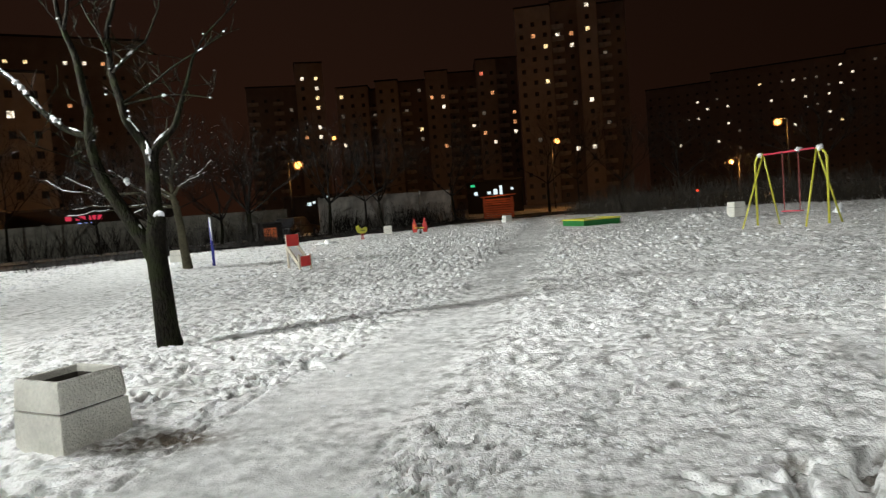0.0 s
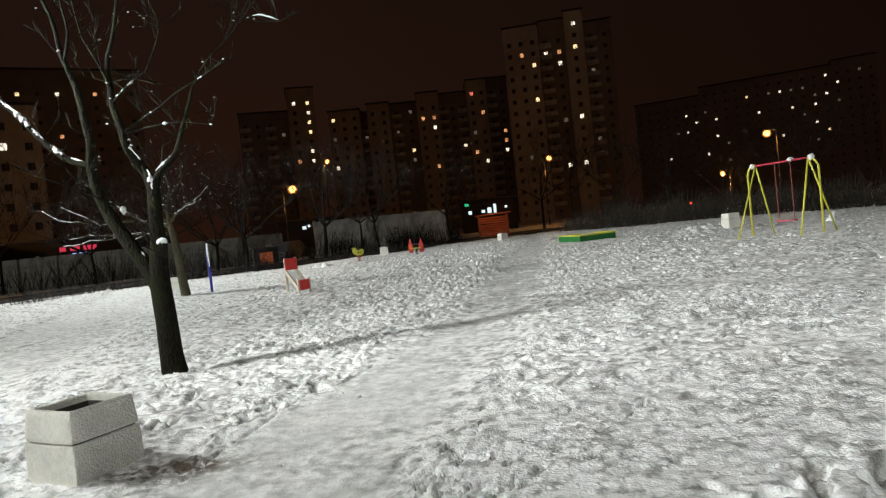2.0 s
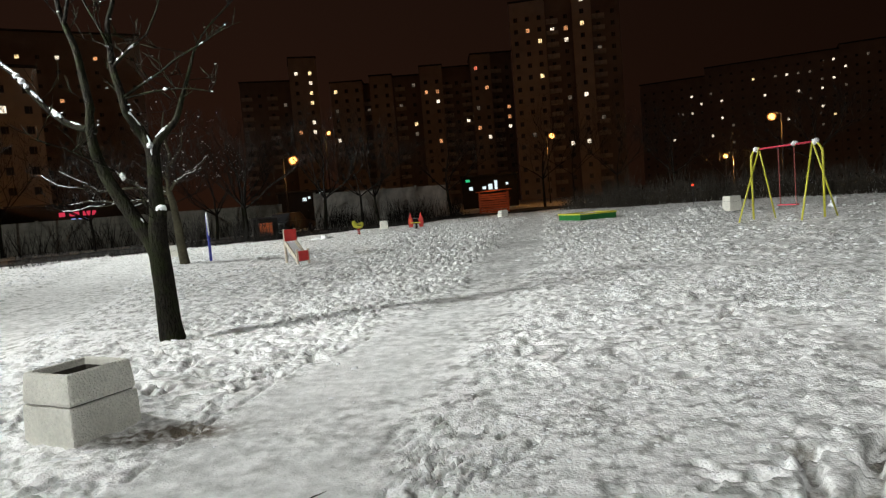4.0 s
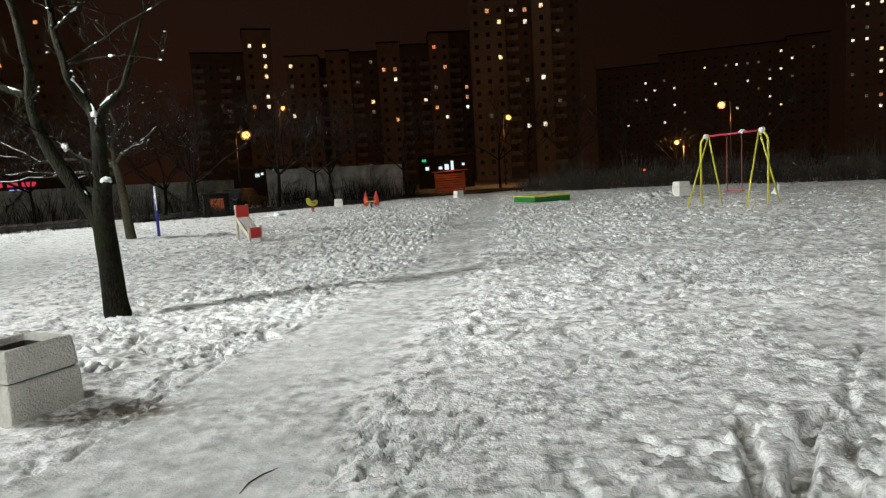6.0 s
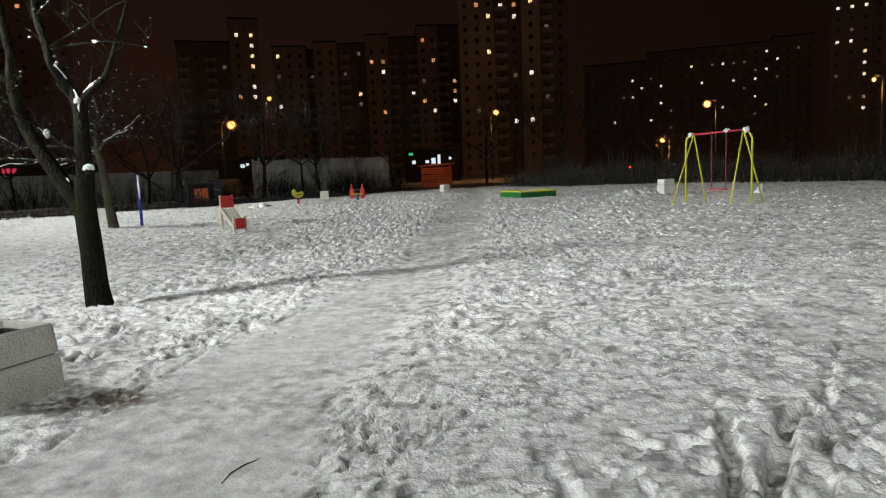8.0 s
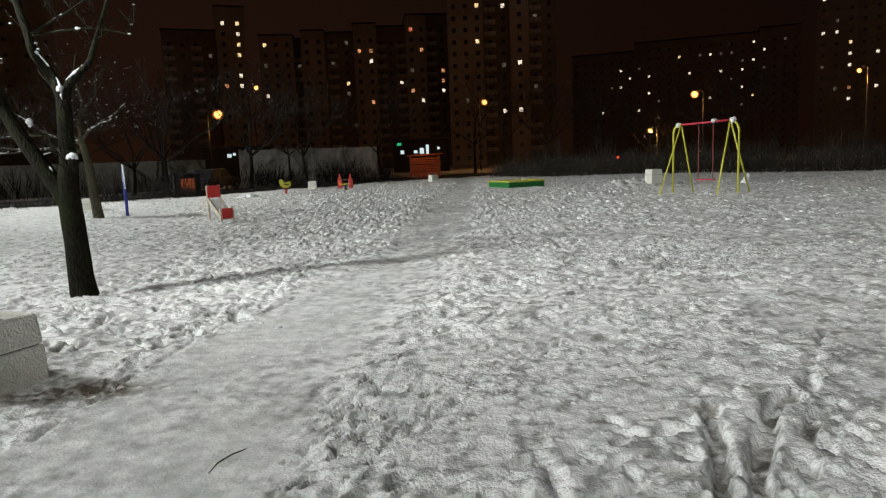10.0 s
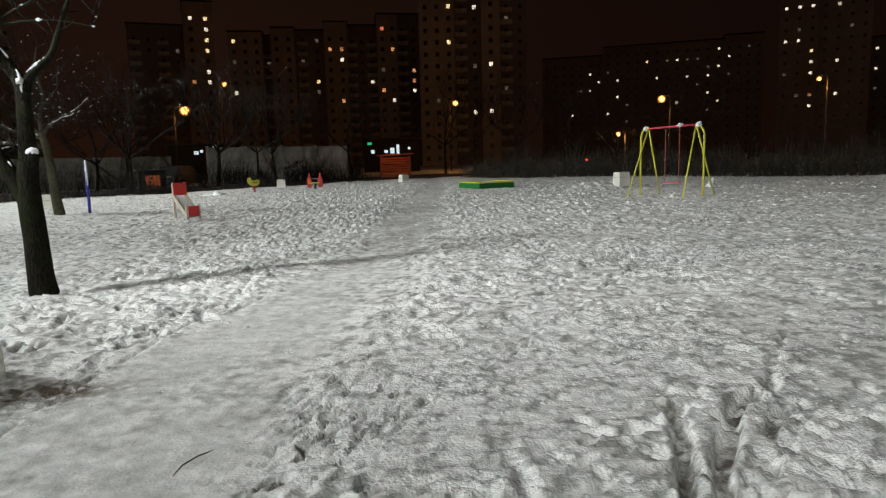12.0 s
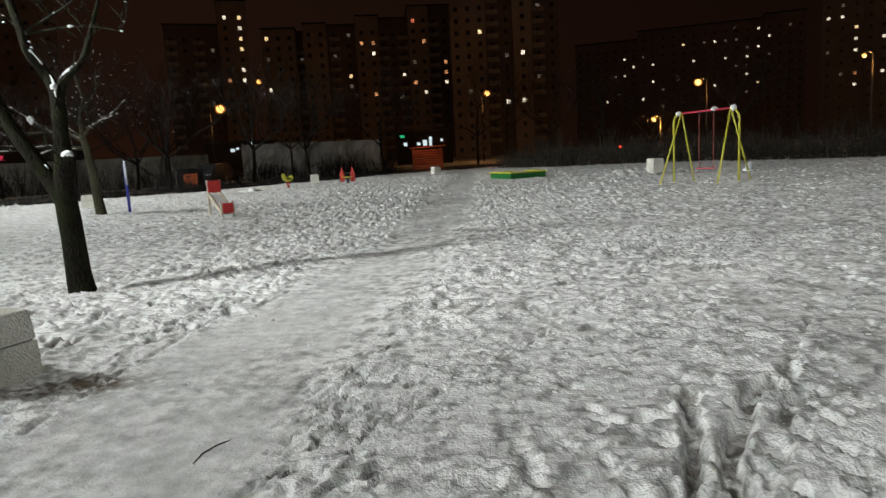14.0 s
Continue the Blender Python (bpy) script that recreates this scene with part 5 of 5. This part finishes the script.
def sodium_lamp(az, el, dist, arm=-0.9, size=0.26, watts=900):
    x, y = polar(az, dist)
    z = 1.5 + dist * math.tan(radians(el))
    l = thing("street_lamp", x, y, 0, -az, "tall street lamp with an orange sodium light", "street lamp", "orange street lamps")
    part("pole", Shape().tube([(arm, 0, -0.1), (arm, 0, z + 0.2)], [0.11, 0.07], 10), DARKMETAL, l, smooth=True)
    part("arm", Shape().tube([(arm, 0, z + 0.18), (arm * 0.5, 0, z + 0.36), (0, 0, z + 0.33)], 0.035, 8), GALV, l)
    hd = part("head", Shape().blob((0, 0, z + size * 0.8), (size * 0.6, size * 0.5, size * 0.35), 1, 6, 12, 0.05), DARKMETAL, l, smooth=True)
    # glowing disc behind an oversized lens stands for the lamp's glare
    part("halo", Shape().blob((0, 0.12, z), (size, size * 0.4, size * 0.95), 1, 10, 16, 0.0, False), SODHALO, hd, "orange disc drawn as the lamp's halo", smooth=True)
    part("lens", Shape().blob((0, -size * 0.2, z), (size * 0.7, size * 0.6, size * 0.66), 1, 10, 16, 0.0, False), SODGLOW, hd, "glowing orange lens", smooth=True)
    lp = lamp("sodium_light", x, y - size * 1.2, z - size * 1.3, watts, SODIUM, 0.2)
    return l


sodium_lamp(-16.62, 4.43, 62, -0.9, 0.46, 260)
sodium_lamp(-13.45, 6.51, 110, -0.6, 0.42, 900)
sodium_lamp(5.59, 4.78, 92, -0.75, 0.46, 600)
sodium_lamp(22.6, 4.44, 78, 0.9, 0.44, 500)
sodium_lamp(19.2, 1.76, 82, 0.8, 0.32, 2600)
sodium_lamp(-40.84, 3.91, 62, 0.8, 0.4, 900)
sodium_lamp(33.76, 5.24, 84, 0.8, 0.26, 600)
sodium_lamp(40.29, 3.73, 84, 0.8, 0.28, 600)


# ---- wooden stall under the lamp ----
def stall():
    x, y = polar(0.25, 59.0)
    s = thing("wooden_stall", x, y, 0, 4, "open plank stall glowing orange under a street lamp", "stall")
    for px2 in (-1.25, 1.25):
        for py2 in (-0.6, 0.6):
            part("post", Shape().box((px2, py2, 0.95), (0.12, 0.12, 2.0)), LAMPLIT_WOOD, s)
    for k in range(9):
        part("plank", Shape().box((0.03 * (k % 2), -0.68 - 0.02 * (k % 3), 0.10 + k * 0.205), (2.62, 0.04, 0.165), 0, (k % 3 - 1) * 0.5), LAMPLIT_WOOD, s)
    part("counter", Shape().box((0, -0.78, 1.30), (2.85, 0.3, 0.06)), LAMPLIT_WOOD, s)
    part("roof", Shape().box((0, -0.2, 2.06), (3.1, 2.0, 0.10), 0, 2.0), LAMPLIT_WOOD, s)


stall()
# unseen fill added before the stall; no fixture carries it
lamp("stall_fill", 0.3, 57.0, 1.9, 26, SODIUM, 0.12)


# ---- apartment blocks ----
def lattice(xs, zs, holes, y0, y1):
    """A board on a grid of lines with open cells, as one closed skin."""
    s = Shape()
    nx, nz = len(xs), len(zs)
    s.v = [(x, y, z) for y in (y0, y1) for z in zs for x in xs]
    at = lambda i, k, b: b * nx * nz + k * nx + i
    solid = {(i, k) for i in range(nx - 1) for k in range(nz - 1)} - set(holes)
    for i, k in solid:
        s.f.append((at(i, k, 0), at(i + 1, k, 0), at(i + 1, k + 1, 0), at(i, k + 1, 0)))
        s.f.append((at(i, k + 1, 1), at(i + 1, k + 1, 1), at(i + 1, k, 1), at(i, k, 1)))
        if (i - 1, k) not in solid:
            s.f.append((at(i, k, 0), at(i, k + 1, 0), at(i, k + 1, 1), at(i, k, 1)))
        if (i + 1, k) not in solid:
            s.f.append((at(i + 1, k, 1), at(i + 1, k + 1, 1), at(i + 1, k + 1, 0), at(i + 1, k, 0)))
        if (i, k - 1) not in solid:
            s.f.append((at(i, k, 0), at(i, k, 1), at(i + 1, k, 1), at(i + 1, k, 0)))
        if (i, k + 1) not in solid:
            s.f.append((at(i, k + 1, 1), at(i, k + 1, 0), at(i + 1, k + 1, 0), at(i + 1, k + 1, 1)))
    return s


WINDOW = lattice([-0.74, -0.66, 0.16, 0.23, 0.66, 0.74], [-0.76, -0.66, 0.64, 0.72], [(1, 1), (3, 1)], -0.10, 0.02).mesh("window", FRAMEP)
PANES = {k: Shape().box((0, -0.01, 0), (1.32, 0.05, 1.30)).mesh("pane", GLASS_DARK if k == "x" else PANE[k]) for k in "wyordsx"}
BALC = Shape().box((0, -0.55, 0), (2.9, 1.1, 0.14)).box((0, -1.06, 0.5), (2.9, 0.08, 0.9)).box((-1.41, -0.5, 0.5), (0.08, 1.0, 0.9)).box((1.41, -0.5, 0.5), (0.08, 1.0, 0.9)).mesh("balcony", PARAPET)


def block(az, dist, sections, lit, label, wall_mat=FACADE, dark_mat=FACADE_DARK, recess=(), depth=11.0):
    """Sections: left, right, set back and height of each stretch of the front. lit: section.column.floor and its light."""
    x, y = polar(az, dist)
    b = thing("apartment_building", x, y, 0, -az, label, "apartment building", "apartment blocks")
    on = {}
    for tok in lit.split():
        q = tok[:-1].split(".")
        on[tuple(int(v) for v in q)] = tok[-1]
    rng = random.Random(int(az * 10))
    for i, (u0, u1, back, h) in enumerate(sections):
        wide = u1 - u0
        # set-back bays take the darker wall, their shade being in its colour
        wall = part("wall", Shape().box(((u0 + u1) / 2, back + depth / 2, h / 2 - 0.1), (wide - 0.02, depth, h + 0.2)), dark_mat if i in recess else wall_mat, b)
        part("roof", Shape().box(((u0 + u1) / 2, back + depth / 2 - 0.1, h + 0.15), (wide + 0.3, depth + 0.6, 0.35)), ROOFTAR, b)
        cols = max(1, round(wide / 3.2))
        for c in range(cols):
            u = u0 + wide * (c + 0.5) / cols
            for f in range(int((h - 1.6) / 2.8)):
                key = on.get((i, c, f), "x")
                if key == "x" and rng.random() < 0.03:
                    continue
                o = new("window", WINDOW)
                o.parent, o.location = b, (u, back - 0.03, f * 2.8 + 1.9)
                o.scale = (0.52, 1.0, 0.54) if wall_mat in (FACADE_DARK, FACADE_FAR) else (0.66, 1.0, 0.76)
                pn = new("pane", PANES[key])
                pn.parent = o
                if i in recess and c % 2 == 0 and f > 0:
                    o = new("balcony", BALC)
                    o.parent, o.location = b, (u, back, f * 2.8 + 0.55)
    return b


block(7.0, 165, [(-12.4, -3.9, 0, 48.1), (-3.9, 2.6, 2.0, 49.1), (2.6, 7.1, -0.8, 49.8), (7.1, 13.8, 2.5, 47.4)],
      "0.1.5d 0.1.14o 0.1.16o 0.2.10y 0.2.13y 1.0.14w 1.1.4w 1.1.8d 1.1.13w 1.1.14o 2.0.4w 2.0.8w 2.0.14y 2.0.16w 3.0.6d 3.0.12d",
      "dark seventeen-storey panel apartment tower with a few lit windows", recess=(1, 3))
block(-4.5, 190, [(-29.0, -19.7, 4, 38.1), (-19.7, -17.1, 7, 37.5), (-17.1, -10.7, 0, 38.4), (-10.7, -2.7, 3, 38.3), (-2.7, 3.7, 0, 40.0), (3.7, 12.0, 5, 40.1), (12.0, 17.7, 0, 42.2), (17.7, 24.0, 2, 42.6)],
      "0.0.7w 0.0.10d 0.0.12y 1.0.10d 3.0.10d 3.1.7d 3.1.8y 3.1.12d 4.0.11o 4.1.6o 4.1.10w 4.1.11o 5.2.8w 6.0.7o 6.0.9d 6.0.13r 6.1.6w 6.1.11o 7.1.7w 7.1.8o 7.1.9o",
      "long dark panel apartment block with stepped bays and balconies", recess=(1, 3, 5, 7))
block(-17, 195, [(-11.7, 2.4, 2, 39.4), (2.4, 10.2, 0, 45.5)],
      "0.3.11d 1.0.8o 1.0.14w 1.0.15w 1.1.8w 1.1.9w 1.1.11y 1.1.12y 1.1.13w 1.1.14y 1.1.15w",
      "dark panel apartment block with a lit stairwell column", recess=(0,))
block(-39.5, 108, [(-12.4, 8.9, 0, 24.5)], "0.4.5d 0.5.6w", "beige nine-storey apartment block behind the street lamp", FACADE_BEIGE)
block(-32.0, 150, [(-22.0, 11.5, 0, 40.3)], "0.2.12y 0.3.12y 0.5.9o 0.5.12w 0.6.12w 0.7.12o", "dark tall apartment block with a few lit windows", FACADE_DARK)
block(21.5, 240, [(-36.2, -14.8, 2, 36.1), (-14.8, 23.9, 0, 38.4), (23.9, 35.7, -1, 39.4)],
      "0.3.5s 0.4.8d 0.4.12d 0.5.8s 0.5.10s 0.6.9s 1.0.5s 1.0.10d 1.1.7s 1.1.9s 1.2.4d 1.2.6d 1.4.11y 1.5.9s 1.6.11d 1.7.6s 1.7.11s 1.8.9s 1.8.11d 1.9.8d 1.9.11d 1.10.5d 1.10.7s 1.10.9s 1.10.10d 1.11.6y 1.11.10s 1.11.12s 2.0.9d 2.0.11s 2.2.12d 2.2.13s 2.3.13d",
      "distant dark apartment block with scattered lit windows", FACADE_FAR, FACADE_FAR)
block(34, 200, [(-10.5, -1.4, 0, 43.7), (-1.4, 10.2, 1.5, 42.5)],
      "0.0.7d 0.0.10s 0.0.13s 0.1.5d 0.1.10s 0.1.11d 0.1.13s 0.2.4s 0.2.5o 0.2.7s 0.2.8s 0.2.9y 0.2.13s 1.1.5s 1.1.8s 1.1.13s 1.2.11d",
      "distant dark apartment tower with scattered lit windows", FACADE_FAR, FACADE_FAR)
block(38.3, 230, [(-5.6, 6.0, 0, 33.0)], "0.0.6d 0.0.8s 0.0.10s 0.0.11s 0.1.11d 0.2.10d", "low dark apartment block between two towers", FACADE_FAR)
block(42, 220, [(-8.5, 9.6, 0, 38.7)], "0.0.11s 0.1.9y 0.2.9d 0.2.10s 0.2.12s 0.3.7s 0.3.10s 0.3.12d 0.4.6s 0.4.9d 0.4.10s 0.4.12s 0.5.7d", "distant dark apartment tower with lit upper windows", FACADE_FAR)


# ---- low shops with lit signs behind the wall ----
def shop(az, dist, wide, height, label, items):
    x, y = polar(az, dist)
    s = thing("shop", x, y, 0, -az, label, "shop")
    part("wall", Shape().box((0, 2.5, height / 2), (wide, 5, height + 0.1)), SHOPWALL, s)
    part("roof", Shape().box((0, 2.4, height + 0.1), (wide + 0.4, 5.6, 0.2)), ROOFTAR, s)
    for name, u, z, w, h, mat in items:
        part(name, Shape().box((u, -0.06, z), (w, 0.08, h)), mat, s)


shop(-33.06, 70, 16, 3.9, "low dark shop with a glowing red sign", [("sign_bar", -1.5, 3.05, 0.5, 0.4, SIGNRED), ("sign_bar", -0.5, 3.05, 0.8, 0.4, SIGNRED), ("sign_bar", 0.75, 3.05, 1.1, 0.42, SIGNRED), ("sign_bar", -0.6, 2.45, 0.35, 0.35, SIGNBLUE), ("sign_bar", 0.1, 2.45, 0.6, 0.35, SIGNBLUE)])
shop(0.0, 95, 8, 4.6, "low dark shop with lit windows and a green sign", [("sign_bar", -3.1, 4.05, 0.62, 0.36, SIGNGREEN), ("window", -2.7, 2.9, 0.5, 0.5, SHOPWHITE), ("window", -0.8, 2.9, 0.5, 0.4, SHOPWHITE), ("window", 0.1, 3.0, 0.6, 0.8, SHOPWHITE), ("window", 0.9, 3.2, 0.4, 1.3, SHOPWHITE), ("window", 2.5, 3.3, 0.35, 0.35, SHOPWHITE)])


shop(-15.4, 72, 7, 3.6, "low dark shed with two white lamps", [("lamp", -0.75, 2.85, 0.42, 0.36, SHOPWHITE), ("lamp", -0.25, 3.0, 0.26, 0.26, SHOPWHITE), ("lamp", 1.05, 3.55, 0.34, 0.34, SHOPWHITE)])


shop(-42.2, 64, 9, 3.8, "low dark pavilion with two warm lamps by the road", [("lamp", -0.4, 3.14, 0.45, 0.32, HEAD), ("lamp", 0.45, 1.67, 0.55, 0.34, HEAD), ("lamp", 0.9, 1.45, 0.25, 0.25, SODGLOW)])


def kiosk(az, dist):
    x, y = polar(az, dist)
    k = thing("kiosk", x, y, 0, -az + 6, "small dark kiosk with an orange-lit lattice window", "kiosk")
    part("wall", Shape().box((0, 0.6, 0.62), (1.5, 1.2, 1.34)), SHOPWALL, k)
    part("roof", Shape().box((0, 0.5, 1.33), (1.8, 1.6, 0.09)), ROOFTAR, k)
    w = part("window", Shape().box((0, -0.02, 0.62), (0.85, 0.04, 0.80)), KIOSKGLOW, k, "orange-lit pane")
    for q in range(5):
        part("bar", Shape().box((-0.4 + q * 0.2, -0.06, 0.62), (0.035, 0.03, 0.9)), DARKMETAL, w)
    for q in range(3):
        part("bar", Shape().box((0, -0.062, 0.35 + q * 0.27), (1.0, 0.03, 0.03)), DARKMETAL, w)


kiosk(-19.4, 42.5)


# ---- parked cars by the left road ----
def car(x, y, rz, mat, label, lit=True):
    c = thing("car", x, y, 0.1, rz, label, "car", "parked cars")
    body = [(-2.1, 0.35), (-1.45, 0.28), (1.5, 0.28), (2.1, 0.36), (2.15, 0.72), (1.35, 0.88), (-1.7, 0.92), (-2.12, 0.80)]
    cab = [(-1.75, 0.90), (-1.25, 1.42), (0.25, 1.46), (1.05, 0.88)]
    part("body", Shape().plate(body, -0.82, 0.82), mat, c, bevel=0.05)
    part("cabin", Shape().plate(cab, -0.68, 0.68), GLASS_DARK, c, "dark glass cabin", bevel=0.04)
    for px2 in (-1.3, 1.3):
        for py2 in (-0.80, 0.80):
            wh = part("wheel", Shape().tube([(px2, py2 - 0.1, 0.31), (px2, py2 + 0.1, 0.31)], 0.31, 16), TYRE, c)
            part("rim", Shape().tube([(px2, py2 - 0.105, 0.31), (px2, py2 + 0.105, 0.31)], 0.19, 12), GALV, wh)
    for py2 in (-0.62, 0.62):
        part("tail_light", Shape().box((-2.13, py2, 0.70), (0.06, 0.26, 0.14)), TAIL if lit else TYRE, c, "glowing red tail light" if lit else "unlit tail light")
        part("head_light", Shape().box((2.12, py2, 0.62), (0.08, 0.28, 0.14)), HEAD if lit else TYRE, c, "lit head lamp" if lit else "unlit head lamp")


for az, d, rz, mt, lab in ((-17.3, 47.0, 78, CARBLACK, "dark hatchback parked beyond the lawn's edge"), (-42.3, 40.5, 118, CARBLUE, "dark blue car parked on the road with lit tail lights")):
    x, y = polar(az, d)
    car(x, y, rz, mt, lab, mt is not CARBLACK)


# ---- low metal fence by the lamp ----
def low_fence(x, y, rz, length):
    f = thing("low_fence", x, y, 0, rz, "low dark metal fence with upright bars in the snow", "fence")
    for zz in (0.12, 0.52):
        part("rail", Shape().box((length / 2, 0, zz), (length, 0.04, 0.04)), DARKMETAL, f)
    for k in range(int(length / 0.9) + 1):
        part("post", Shape().box((k * 0.9, 0, 0.27), (0.06, 0.06, 0.62)), DARKMETAL, f)
    for k in range(int(length / 0.14)):
        part("bar", Shape().tube([(0.07 + k * 0.14, 0, 0.12), (0.07 + k * 0.14, 0, 0.52)], 0.010, 5), DARKMETAL, f)
    part("snow", Shape().box((length / 2, 0, 0.56), (length, 0.06, 0.04)), SNOW, f, "snow along the top rail", bevel=0.01)


low_fence(-18.3, 16.9, 32, 3.6)


# ---- unseen masts added for the fill lights ----
def fill_mast(at, aim, drop=0.07, floor=0.0):
    fm = thing("floodlight_mast", at[0], at[1], 0, math.degrees(math.atan2(aim[1] - at[1], aim[0] - at[0])), "unseen steel pole added to hold and shield a fill light", "floodlight", "floodlight masts")
    z = at[2]
    part("pole", Shape().tube([(-1.4, 0, -0.1), (-1.4, 0, z + 0.4)], [0.22, 0.12], 12), GALV, fm, smooth=True)
    part("housing", Shape().box((-1.15, 0, z + 0.1), (0.3, 0.9, 0.9)), DARKMETAL, fm, bevel=0.03)
    # visor and shields keep the fill off the buildings and the near snow
    part("visor", Shape().box((0.45, 0, z + 1.05), (3.0, 3.4, 0.04)), DARKMETAL, fm)
    if floor:
        part("lower_shield", Shape().box((1.9, 0, z - floor - 0.6), (0.04, 3.4, 1.2)), DARKMETAL, fm)
    part("front_shield", Shape().box((1.9, 0, z + 0.5 - drop / 2), (0.04, 3.4, 1.0 + drop)), DARKMETAL, fm)


fill_mast(FILL, FILL_AIM, 0.20, 0.60)
fill_mast(FAR_FILL, FAR_AIM)
fill_mast(SIDE_FILL, SIDE_AIM)
